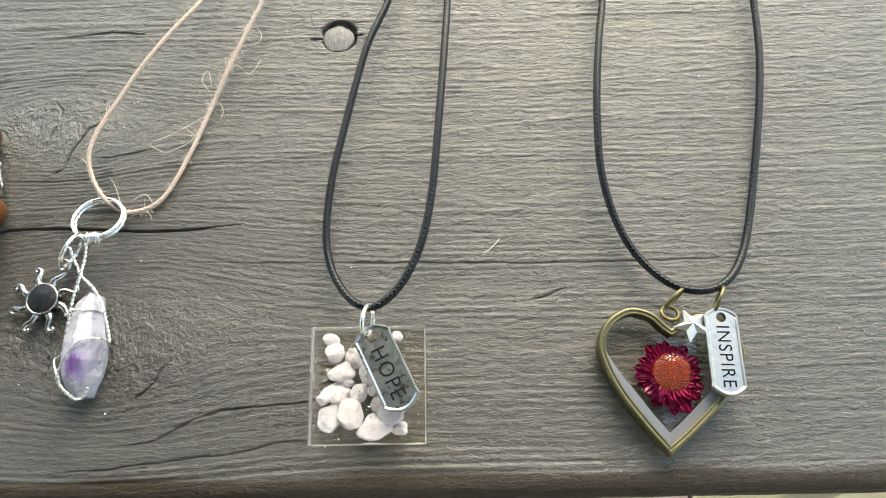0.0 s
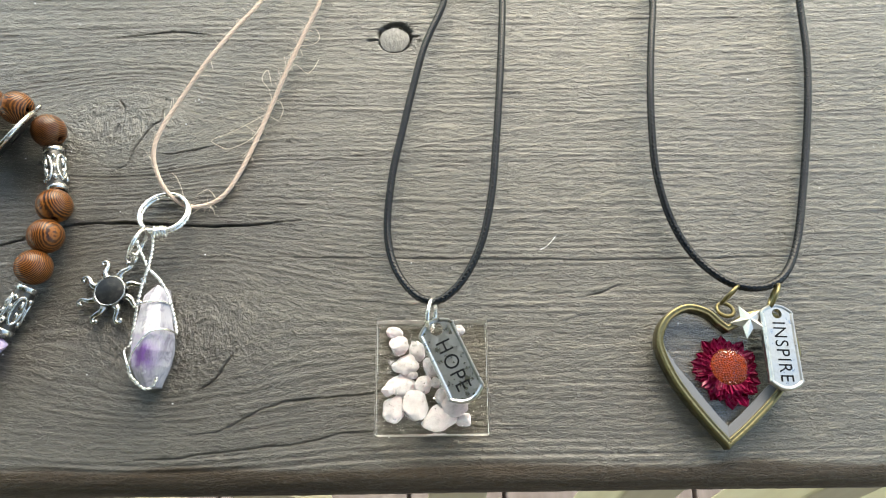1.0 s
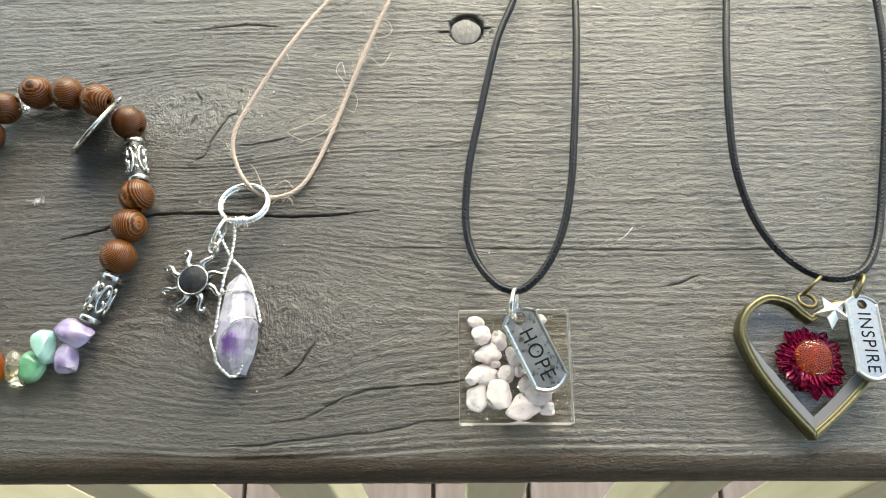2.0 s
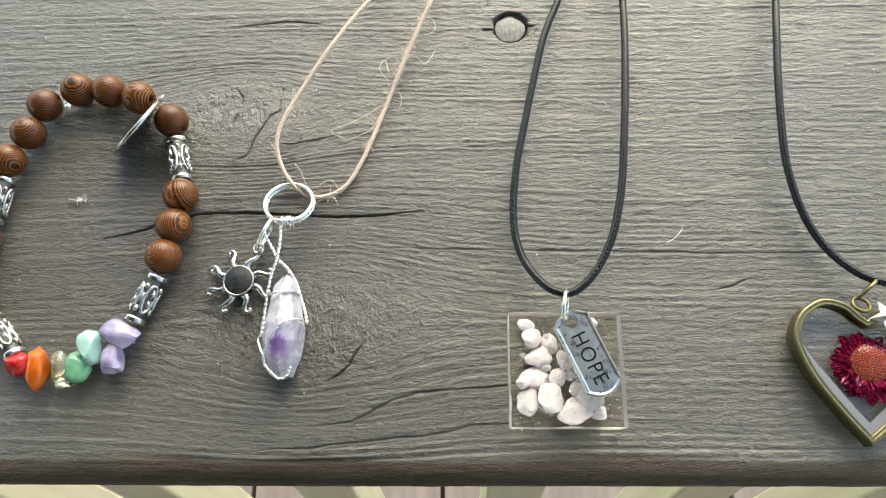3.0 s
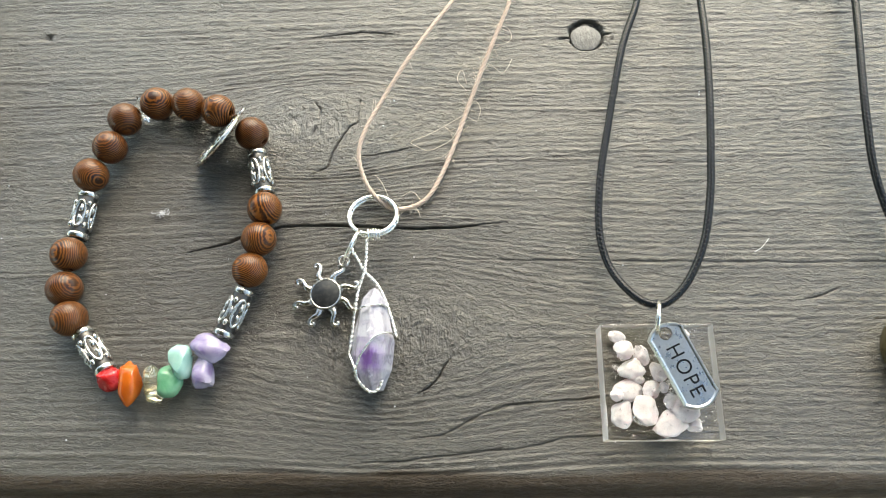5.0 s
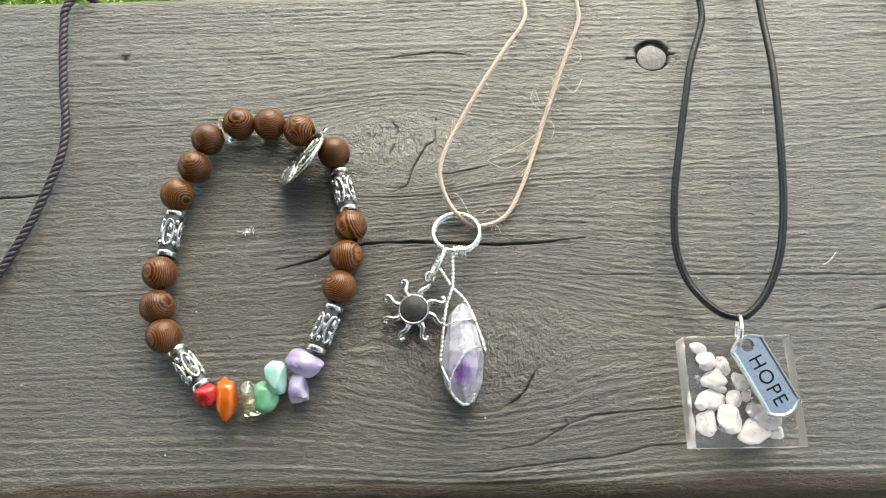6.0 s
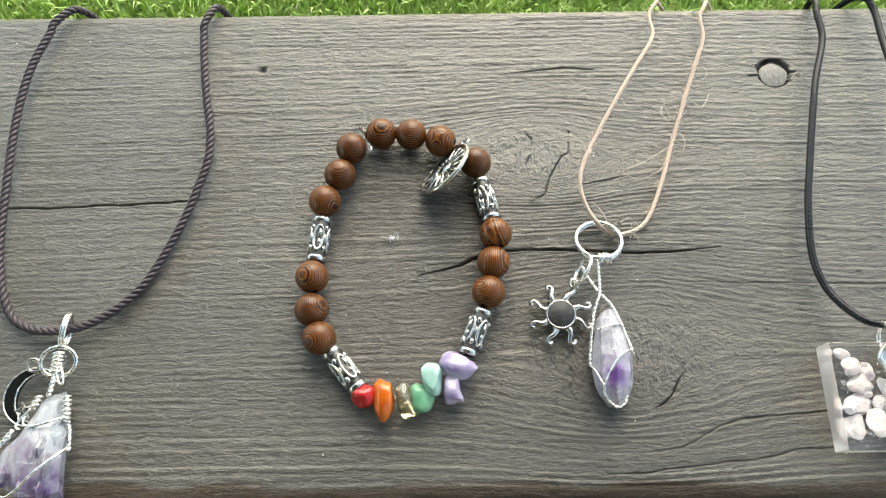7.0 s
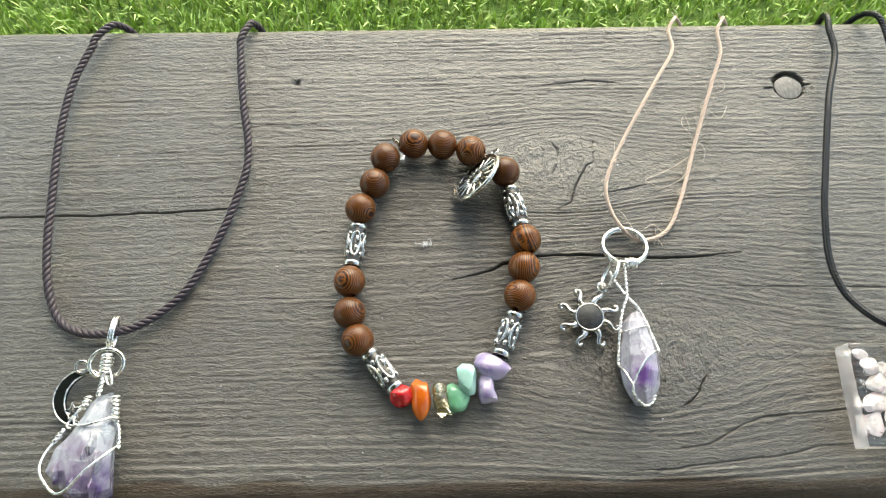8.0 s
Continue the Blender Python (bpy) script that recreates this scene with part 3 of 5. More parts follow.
def build_grass():
    n = 42000
    x, y = rng.uniform(-2300, 1900, n), rng.uniform(500, 2500, n)
    h, w = rng.uniform(25, 65, n), rng.uniform(2.5, 5.0, n)
    a, lean, la = rng.uniform(0, 2 * np.pi, n), rng.uniform(0.1, 0.95, n), rng.uniform(0, 2 * np.pi, n)
    ex, ey = np.cos(a) * w, np.sin(a) * w
    lx, ly = np.cos(la) * lean * h, np.sin(la) * lean * h
    g = np.full(n, GROUND_Z)
    v = np.stack([np.stack([x - ex, y - ey, g], 1), np.stack([x + ex, y + ey, g], 1),
                  np.stack([x + ex * 0.8 + lx * 0.35, y + ey * 0.8 + ly * 0.35, g + h * 0.6], 1),
                  np.stack([x - ex * 0.8 + lx * 0.35, y - ey * 0.8 + ly * 0.35, g + h * 0.6], 1),
                  np.stack([x + lx, y + ly, g + h * (1 - 0.3 * lean)], 1)], 1).reshape(-1, 3)
    f = []
    for i in range(n):
        o = 5 * i
        f += [(o, o + 1, o + 2, o + 3), (o + 3, o + 2, o + 4)]
    ob = new("grass", mesh_of("grass", v, f, False))
    ob.data.materials.append(make_grass())
    tagged(ob, "lush green lawn grass blades", "grass", kind="stuff")


build_grass()
# Unseen wall, added to keep light off the board from behind.
unseen_wall = new("wall_unseen", bm_mesh("wall_unseen", boxed((6000, 100, 3400), (0, -2300, 200), 0), False))
unseen_wall.data.materials.append(UNSEEN_WALL)
tagged(unseen_wall, "unseen plain dark wall added behind the deck to hold back light", "wall", kind="structure")
# Unseen ceiling, sized so the board reflects sky only far and right.
unseen_ceiling = new("ceiling", bm_mesh("ceiling", boxed((4400, 3050, 60), (-1800, -775, 1500), 0), False))
unseen_ceiling.data.materials.append(UNSEEN_ROOF)
tagged(unseen_ceiling, "unseen plain dark ceiling added above the deck to block the sky", "ceiling", kind="structure")

# ------------------------------------------------------------------ cords
def over_edge(x0, x1, lift=2.4, r=1.0):
    """From the board's far edge over it and down the far side."""
    return [(x0, 127.5, lift + 1.2), (0.7 * x0 + 0.3 * x1, 132.0, lift + 0.7), (0.4 * x0 + 0.6 * x1, 135.2, r - 0.6), (x1, FAR + r + 0.4, -7), (x1, FAR + r + 0.3, -30)]


def necklace_line(left, right, lx, rx, lift_l, lift_r, r=1.0):
    """One loop: down the far side, over the edge, along the left strand, round and back up the right strand."""
    a = over_edge(left[0][0], lx, lift_l, r)[::-1]
    b = over_edge(right[-1][0], rx, lift_r, r)
    m = 0.5 * (lx + rx)
    tail_a = [(m, FAR + r + 0.6, -118), (0.7 * lx + 0.3 * m, FAR + r + 0.5, -95)]
    tail_b = [(0.7 * rx + 0.3 * m, FAR + r + 0.5, -95), (m, FAR + r + 0.6, -118)]
    return spline(tail_a + a + left + right + b + tail_b, 0.5)


def jump_ring(R, wire, m, name="jump_ring", squash=1.0):
    return pipe(name, placed(ring_line(R, 44, squash), m), wire, 10, True)


def tag_bm(length, width, thick, hole_r=1.45, hole_at=None, cut=2.0):
    """A long dog-tag with clipped corners, a raised rim and a hole; local x along, z up."""
    bm = bmesh.new()
    l, w, c = length / 2, width / 2, cut
    ring = [(-l + c * 0.25, -w + c), (-l + c, -w), (-l + c + 1.5, -w), (0, -w), (l - c - 1.5, -w), (l - c, -w), (l - c * 0.25, -w + c), (l, 0), (l - c * 0.25, w - c), (l - c, w), (l - c - 1.5, w), (0, w), (-l + c + 1.5, w), (-l + c, w), (-l + c * 0.25, w - c), (-l, 0)]
    dense = spline([(x, y, 0) for x, y in ring], 0.35, True)[:, :2]
    n = len(dense)
    hx = hole_at if hole_at is not None else -l + 2.3
    first = int(np.argmin(np.hypot(dense[:, 0] - l, dense[:, 1])))
    dense = np.roll(dense, -first, 0)
    area = np.sum(dense[:, 0] * np.roll(dense[:, 1], -1) - np.roll(dense[:, 0], -1) * dense[:, 1])
    if area < 0:
        dense = np.roll(dense[::-1], 1, 0)
    d = np.array(dense)
    turn = np.arctan2(d[:, 1], d[:, 0] - hx)
    hole = [(hx + hole_r * math.cos(a), hole_r * math.sin(a)) for a in turn]
    nrm = np.stack([np.roll(d, -1, 0)[:, 1] - np.roll(d, 1, 0)[:, 1], -(np.roll(d, -1, 0)[:, 0] - np.roll(d, 1, 0)[:, 0])], 1)
    nrm /= np.linalg.norm(nrm, axis=1)[:, None]
    layers = [(d - 0.35 * nrm, -thick / 2), (d, -thick / 2 + 0.35), (d, thick / 2 - 0.3), (d - 0.25 * nrm, thick / 2 + 0.04), (d - 0.5 * nrm, thick / 2 + 0.04), (d - 0.85 * nrm, thick / 2 - 0.14)]
    rows = [[bm.verts.new((p[0], p[1], z)) for p in pts] for pts, z in layers]
    top_hole = [bm.verts.new((x, y, thick / 2 - 0.14)) for x, y in hole]
    low_hole = [bm.verts.new((x, y, -thick / 2)) for x, y in hole]
    chain = rows + [top_hole, low_hole, rows[0]]
    for a, b in zip(chain, chain[1:]):
        for i in range(n):
            j = (i + 1) % n
            bm.faces.new((a[i], a[j], b[j], b[i]))
    bmesh.ops.recalc_face_normals(bm, faces=bm.faces[:])
    return bm


def lettering(text, length, height, at, parent, name="lettering"):
    """Stamped capitals of a given length and height in mm."""
    cu = bpy.data.curves.new(name, "FONT")
    cu.body, cu.size, cu.align_x, cu.align_y = text, 0.004, "CENTER", "CENTER"
    cu.extrude, cu.offset, cu.space_character = 0.05 * MM, -0.01 * MM, 1.15
    tmp = new(name, cu)
    me = bpy.data.meshes.new_from_object(tmp.evaluated_get(bpy.context.evaluated_depsgraph_get()))
    bpy.data.objects.remove(tmp)
    co = np.zeros(len(me.vertices) * 3, np.float32)
    me.vertices.foreach_get("co", co)
    co = co.reshape(-1, 3)
    low, high = co.min(0), co.max(0)
    co = (co - (low + high) / 2) * [length * MM / (high[0] - low[0]), height * MM / (high[1] - low[1]), 1]
    me.vertices.foreach_set("co", co.astype(np.float32).ravel())
    me.update()
    return part(name, me, INK, parent, at=at)


# ---- necklace with the clear square pendant
hope = thing("necklace", (9.5, 20, 0), "black waxed cord necklace with a clear resin square pendant", "necklace", "necklaces on the railing")
left = [(13.2, 119, 4.2), (8.2, 105, 5.2), (5.0, 92, 5.0), (2.4, 80, 4.6), (0.0, 68, 4.2), (-1.0, 55, 3.6), (0.6, 46, 4.2), (4.2, 39.5, 6.2), (8.0, 36.2, 7.6)]
right = [(11.0, 36.0, 7.8), (14.8, 38.6, 8.0), (18.4, 43.5, 8.2), (21.6, 51, 8.8), (23.9, 62, 9.4), (25.2, 74, 9.8), (26.4, 87, 9.8), (27.6, 102, 8.8), (28.6, 117, 6.2)]
for k, yarn in enumerate(braid(necklace_line(left, right, 15.5, 24.0, 3.0, 4.6)[::8])):
    part("cord_strand" if k else "cord_core", yarn, BLACKCORD, hope, "braided black waxed cord")
part("jump_ring", jump_ring(3.5, 0.5, axes((9.5, 32.6, 8.2), (0.1, 1, 0.25), (1, -0.12, 0.22))), SILVER, hope, "bright silver jump ring")
RES_TOP = 6.6
slab = bmesh.new()
bmesh.ops.create_cube(slab, size=1)
for v in slab.verts:
    v.co = Vector((v.co.x * 24.8 + 9.45, v.co.y * 25.0 + 19.4, v.co.z * RES_TOP + RES_TOP / 2 + 0.35))
bmesh.ops.bevel(slab, geom=slab.edges[:], offset=0.35, segments=3, affect="EDGES", profile=0.5)
square = part("resin_pendant", slab, RESIN, hope, "clear square resin block with white quartz chips", smooth=False)
square.visible_shadow = False
square.data.materials.append(FROST)
for face in square.data.polygons:
    face.material_index = int(abs(face.normal.z) < 0.4)
CHIPS = [(180, 235, 45, 30), (545, 225, 30, 28), (205, 310, 50, 45), (310, 340, 40, 50), (240, 415, 65, 55), (390, 430, 42, 52), (215, 535, 70, 55), (345, 535, 42, 48),
         (305, 645, 65, 70), (180, 660, 55, 65), (425, 715, 88, 62), (520, 640, 72, 60), (560, 722, 42, 34), (450, 600, 40, 40), (150, 560, 32, 30), (280, 470, 30, 30), (412, 520, 24, 28)]
for k, (cx, cy, rx, ry) in enumerate(CHIPS):
    x, y = -2.6 + (cx - 87) / 615 * 24.4, 31.5 - (cy - 183) / 615 * 24.4
    part("quartz_chip", pebble((rx / 22, ry / 22, 1.5), 40 + k, 0.24, 3, 4), QUARTZ, square, at=spot(x, y, 2.6 + 0.9 * ((k * 7) % 3), 0, 0, (k * 23) % 40 - 20))


splinters = random.Random(14)
for k in range(16):
    size = [splinters.uniform(0.6, 1.3) for _ in range(3)]
    x, y = splinters.uniform(0, 17.5), splinters.uniform(10.5, 27)
    part("quartz_splinter", pebble(size, 90 + k, 0.3, 5, 2), CLEAR_QUARTZ, square, at=spot(x, y, splinters.uniform(1.6, 4.6), 0, 0, 40 * k), smooth=False)


def glitter_bm():
    bm = bmesh.new()
    r = random.Random(3)
    for _ in range(420):
        m = spot(0, 0, 0, r.uniform(-60, 60), r.uniform(-60, 60), r.uniform(0, 360)).to_3x3()
        c = Vector((r.uniform(-2, 21), r.uniform(8, 31), r.uniform(1.2, 6.2)))
        s = r.uniform(0.07, 0.19)
        bm.faces.new([bm.verts.new(c + m @ Vector((s * math.cos(a), s * math.sin(a), 0))) for a in (0, 1.57, 3.14, 4.71)])
    return bm


tagged(part("glitter", glitter_bm(), GLITTER, square, smooth=False), kind="stuff")
m = axes((13.7, 22.4, 8.6), (7.6, -16.2, -0.8), (-0.05, 0.0, 1))
tag = part("tag", tag_bm(19.6, 8.2, 1.3), SLATE, hope, "brushed silver tag stamped with a word", at=m, smooth=False)
lettering("HOPE", 11.4, 3.3, m @ spot(1.2, 0, 0.53), tag)

# ---- necklace with the heart
# Pale colour standing in for sky reflected in the heart's resin edge.
RIM_GLARE, _, _ = material("painted_rim_glare", (0.16, 0.165, 0.175), 0.3)
heart = thing("necklace", (76, 18, 0), "black waxed cord necklace with a bronze heart pendant holding a flower", "necklace", "necklaces on the railing")
left = [(69.0, 118, 4.0), (66.6, 105, 6.2), (64.8, 92, 7.0), (63.9, 80, 6.8), (64.1, 68, 5.6), (66.6, 57, 4.0), (70.6, 48.5, 3.4), (75.6, 42.2, 4.4), (80.0, 39.4, 5.2)]
right = [(85.0, 38.8, 5.4), (89.6, 40.6, 5.0), (93.6, 44.8, 3.6), (97.2, 52, 2.4), (100.4, 63, 2.0), (103.2, 75, 2.2), (105.8, 88, 2.6), (107.9, 102, 2.8), (108.7, 117, 3.0)]
for k, yarn in enumerate(braid(necklace_line(left, right, 71, 106, 3.0, 2.6)[::8])):
    part("cord_strand" if k else "cord_core", yarn, BLACKCORD, heart, "braided black waxed cord")
HALF = [(0, 0), (5.6, 5.6), (11.6, 12.7), (15.2, 19.4), (15.7, 23.5), (13.8, 27.9), (9.4, 30.9), (4.4, 30.3), (0.9, 27.6)]
heart_m = axes((73.4, 3.6, 0.3), (0.994, -0.109, 0.03), (-0.03, -0.05, 1))


def heart_ring():
    right_side = spline([(x, y, 0) for x, y in HALF], 0.55)[:, :2]
    right_side = right_side[1:-1]
    left_side = (right_side * [-1, 1])[::-1]
    return np.vstack([[(0, -0.25)], right_side, [(0, 26.9)], left_side])


OUT = heart_ring()
NRM = np.stack([np.roll(OUT, -1, 0)[:, 1] - np.roll(OUT, 1, 0)[:, 1], -(np.roll(OUT, -1, 0)[:, 0] - np.roll(OUT, 1, 0)[:, 0])], 1)
NRM /= np.linalg.norm(NRM, axis=1)[:, None]


def inset(d):
    return OUT - NRM * d


def shell(layers, cap=False):
    """Skin through a stack of heart outlines (inset, height)."""
    n = len(OUT)
    v = np.vstack([np.column_stack([inset(d), np.full(n, z)]) for d, z in layers])
    f = []
    pairs = list(zip(range(len(layers)), range(1, len(layers))))
    if not cap:
        pairs.append((len(layers) - 1, 0))
    for a, b in pairs:
        for i in range(n):
            j = (i + 1) % n
            f.append((a * n + i, a * n + j, b * n + j, b * n + i))
    if cap:
        f.append(tuple(range(n))[::-1])
        f.append(tuple((len(layers) - 1) * n + i for i in range(n)))
    return v, f


v, f = shell([(0.25, 0), (0, 0.3), (0, 3.9), (0.12, 4.2), (0.35, 4.35), (0.75, 4.3), (1.0, 4.1), (1.25, 4.35), (1.5, 4.2), (1.55, 3.9), (1.6, 0.3), (1.4, 0)])
bezel = part("heart_bezel", mesh_of("heart_bezel", v, f), BRONZE, heart, "antique bronze heart-shaped open frame", at=heart_m)
# Strips that put the sky's reflection along the lower inner edges.
rim_i = [i for i in range(len(OUT)) if OUT[i][1] < 21.5]
right_i = [i for i in rim_i if OUT[i][0] >= 0]
left_i = [i for i in rim_i if OUT[i][0] < 0] + [0]
for side in (right_i, left_i):
    v, f = [], []
    for q, i in enumerate(side):
        w = 1.9 * min(1.0, (len(side) - 1 - q if side is right_i else q) / 22 + 0.06)
        for d, z in ((1.5, 3.0), (1.5, 3.72), (1.5 + w, 3.35), (1.5 + w, 3.0)):
            v.append((*(OUT[i] - NRM[i] * d), z))
        if i == 0:
            for c in range(4):
                v[-4 + c] = (0, v[-4 + c][1] + (0 if c < 2 else 0.9), v[-4 + c][2])
    for q in range(len(side) - 1):
        for c in range(4):
            e = (c + 1) % 4
            f.append((4 * q + c, 4 * q + e, 4 * q + 4 + e, 4 * q + 4 + c))
    part("rim_glare", mesh_of("rim_glare", v, f, False), RIM_GLARE, bezel, "pale painted-on sky reflection along the resin edge", at=heart_m)
v, f = shell([(1.75, 0.25), (1.63, 0.4), (1.63, 1.7), (2.2, 1.85)], True)
part("resin_fill", mesh_of("resin_fill", v, f, False), RESIN, bezel, "clear resin fill", at=heart_m).visible_shadow = False
PETAL = make_stone("magenta_dried_petal", (0.24, 0.004, 0.045), (0.50, 0.014, 0.12), 0.0, 0.28, 700)
DOME, _, _ = material("thin_clear_dome", (0.97, 0.97, 0.96), 0.03, Transmission_Weight=1.0, IOR=1.33)
DISC = make_stone("orange_flower_centre", (0.09, 0.008, 0.002), (0.36, 0.05, 0.006), 0.0, 0.55, 1500)
DISC.node_tree.nodes["Principled BSDF"].inputs["Specular IOR Level"].default_value = 0.1


def petal_bm(length, width, curl):
    """A creased, round-tipped dry petal along local x."""
    bm = bmesh.new()
    rows = []
    for u in np.linspace(0, 1, 8):
        w = width * (0.5 + 0.5 * u) * math.sqrt(max(0.02, 1 - max(0.0, (u - 0.7) / 0.3) ** 2))
        z = curl * u * u
        rows.append([bm.verts.new((2.2 + u * length - 0.5 * abs(c) * u, c * w, z + 0.16 * (-1) ** k * (0.3 + u))) for k, c in enumerate((-0.5, -0.25, 0, 0.25, 0.5))])
    for a, b in zip(rows, rows[1:]):
        for k in range(4):
            bm.faces.new((a[k], b[k], b[k + 1], a[k + 1]))
    bmesh.ops.solidify(bm, geom=bm.faces[:], thickness=0.12)
    return bm


petals = [bm_mesh("petal", petal_bm(5.6 - 1.3 * k, 2.7 - 0.35 * k, 0.5 + 0.15 * k)) for k in range(3)]
flower_m = heart_m @ axes((-0.3, 16.9, 2.5), (1, 0, 0), (0, 0, 1))


def seed_head_bm():
    """A low dome of packed florets."""
    bm = pebble((3.7, 3.5, 1.15), 5, 0.05, 0, 4)
    for k in range(150):
        rad, turn = math.sqrt((k + 0.5) / 150), k * 2.39996
        x, y = 3.55 * rad * math.cos(turn), 3.35 * rad * math.sin(turn)
        z = 1.15 * math.sqrt(max(0.05, 1 - rad * rad * 0.95))
        bmesh.ops.create_icosphere(bm, subdivisions=1, radius=0.22, matrix=Matrix.Translation((x, y, z)))
    return bm


bloom = part("flower", seed_head_bm(), DISC, heart, "dried magenta daisy with an orange centre", at=flower_m @ spot(0.6, 0.7, 0.5))
rp = random.Random(11)
for k in range(78):
    a = k * 360 / 26 + (k // 26) * 5 + rp.uniform(-5, 5)
    size = rp.uniform(0.86, 1.06) * (1.1 if 270 < a % 360 < 345 else 0.97)
    part("petal", petals[k // 26], PETAL, bloom, at=flower_m @ spot(0, 0, -0.5 + 0.38 * (k // 26), rp.uniform(-16, 16), rp.uniform(-6, 5), a)).scale = [size] * 3
dome = bmesh.new()
bmesh.ops.create_uvsphere(dome, u_segments=40, v_segments=24, radius=1.0)
for v in dome.verts:
    v.co = Vector((v.co.x * 4.3, v.co.y * 4.1, max(v.co.z, 0.0) * 1.7))
part("resin_dome", dome, DOME, bezel, "clear resin dome", at=heart_m @ spot(0.3, 17.6, 4.4)).visible_shadow = False
part("bail_loop", jump_ring(1.9, 0.45, axes((77.2, 34.3, 2.8), (1, -0.2, 0), (0, 0.5, 1)), "bail_loop"), BRONZE, bezel)
part("jump_ring", jump_ring(2.7, 0.4, axes((78.0, 37.4, 4.6), (0.6, 0.62, 0.5), (0.75, -0.55, 0.25))), BRONZE, heart, "antique bronze jump ring")
part("jump_ring", jump_ring(3.0, 0.42, axes((87.0, 36.3, 6.6), (0.35, 0.85, 0.4), (0.9, -0.35, 0.2))), BRONZE, heart, "antique bronze jump ring")
m = axes((86.3, 24.7, 7.5), (-0.03, -1, 0.05), (0.06, 0.25, 1))
tag = part("tag", tag_bm(19.4, 7.4, 1.5, 1.1, None, 1.8), STEEL, heart, "brushed silver tag stamped with a word", at=m, smooth=False)
lettering("INSPIRE", 13.2, 2.9, m @ spot(1.2, 0.1, 0.63), tag)


def star_bm(R, r, high):
    bm = bmesh.new()
    rim = [bm.verts.new(((R if k % 2 == 0 else r) * math.sin(k * math.pi / 5), (R if k % 2 == 0 else r) * math.cos(k * math.pi / 5), 0)) for k in range(10)]
    top, low = bm.verts.new((0, 0, high)), bm.verts.new((0, 0, -0.5))
    for k in range(10):
        bm.faces.new((rim[k], top, rim[(k + 1) % 10]))
        bm.faces.new((rim[(k + 1) % 10], low, rim[k]))
    bmesh.ops.recalc_face_normals(bm, faces=bm.faces[:])
    return bm


part("star_charm", star_bm(4.2, 1.9, 1.6), SATIN, heart, "small faceted silver star", at=axes((80.4, 30.6, 6.9), (0.9, 0.35, 0.1), (-0.15, 0.2, 1)), smooth=False)

# ---- jute necklace with the sun and crystal
sunny = thing("necklace", (-55, 40, 0), "tan jute string necklace with a silver sun and wrapped crystal", "necklace", "necklaces on the railing")
left = [(-35.0, 120, 5.0), (-40.8, 110, 6.4), (-46.8, 100, 7.0), (-52.6, 90, 6.2), (-57.2, 81, 5.6), (-58.6, 75, 5.0), (-57.4, 69.5, 3.8), (-54.6, 65.0, 2.6)]
right = [(-50.5, 62.4, 0.9), (-46.0, 62.6, 0.8), (-41.9, 65.0, 0.8), (-38.6, 70.5, 0.8), (-35.0, 79.5, 0.9), (-31.4, 90, 1.2), (-27.8, 100, 2.2), (-23.8, 110.5, 2.8), (-20.0, 120.5, 3.2)]
jute_line = necklace_line(left, right, -27.0, -13.0, 3.4, 2.2, 0.6)
for v, f, u in twist(jute_line, 3, 0.2, 0.37, 5.2):
    cord = part("cord_strand", mesh_of("cord_strand", v, f, True, u), JUTE, sunny, "twisted tan jute string")


def fuzz_mesh():
    r = random.Random(21)
    out = []
    for k in range(2200):
        i = r.randrange(40, len(jute_line) - 40)
        p = jute_line[i]
        if p[2] < -2:
            continue
        if k % 3 and not (p[0] > -37 and 78 < p[1] < 116):
            continue
        d = Vector((r.gauss(0, 1), r.gauss(0, 1), abs(r.gauss(0, 0.5)))).normalized()
        L = r.uniform(0.8, 2.4)
        side = Vector((r.gauss(0, 1), r.gauss(0, 1), 0)) * L * 0.35
        a = Vector(p)
        out.append(tube(spline([a, a + d * L * 0.5 + side * 0.5, a + d * L + side * 1.2], 0.4), 0.04, 4))
    loops = [[(-32.6, 87.5, 1.2), (-37.1, 84.4, 1.6), (-42, 81.8, 1.4), (-46.1, 80.3, 0.9), (-44.6, 79.0, 0.8), (-41.8, 77.8, 0.9), (-38.4, 78.9, 1.2), (-35.6, 80.8, 1.3), (-33.6, 84.5, 1.2)],
             [(-27.4, 99.5, 2.2), (-25.8, 101.6, 2.0), (-22.9, 99.3, 1.4), (-21.2, 100.8, 1.2), (-20, 103.4, 1.2)],
             [(-23.0, 112.5, 2.6), (-20.8, 112, 2.4), (-19.9, 109.5, 2.0), (-21.6, 107.8, 1.8), (-25.2, 107, 2.4)],
             [(-51, 62.8, 1.2), (-51.8, 66, 1.6), (-53.5, 69.5, 1.4), (-55, 71.2, 1)], [(-43, 63.6, 1.2), (-45.5, 66.4, 1.4), (-48.5, 65.2, 1)],
             [(-46, 62.2, 1), (-44.2, 61.6, 0.8), (-43.6, 60.2, 0.6)], [(-32, 88, 1.2), (-29.8, 91, 1.8), (-28.4, 88.8, 1.4), (-29, 86.4, 1)],
             [(-32, 94, 2), (-34.2, 97, 2.2), (-33, 100, 2), (-31.8, 96, 1.8)]]
    for p in loops:
        out.append(tube(spline(p, 0.4), 0.065, 4))
    v, f, u = joined(out)
    return mesh_of("loose_fibres", v, f)


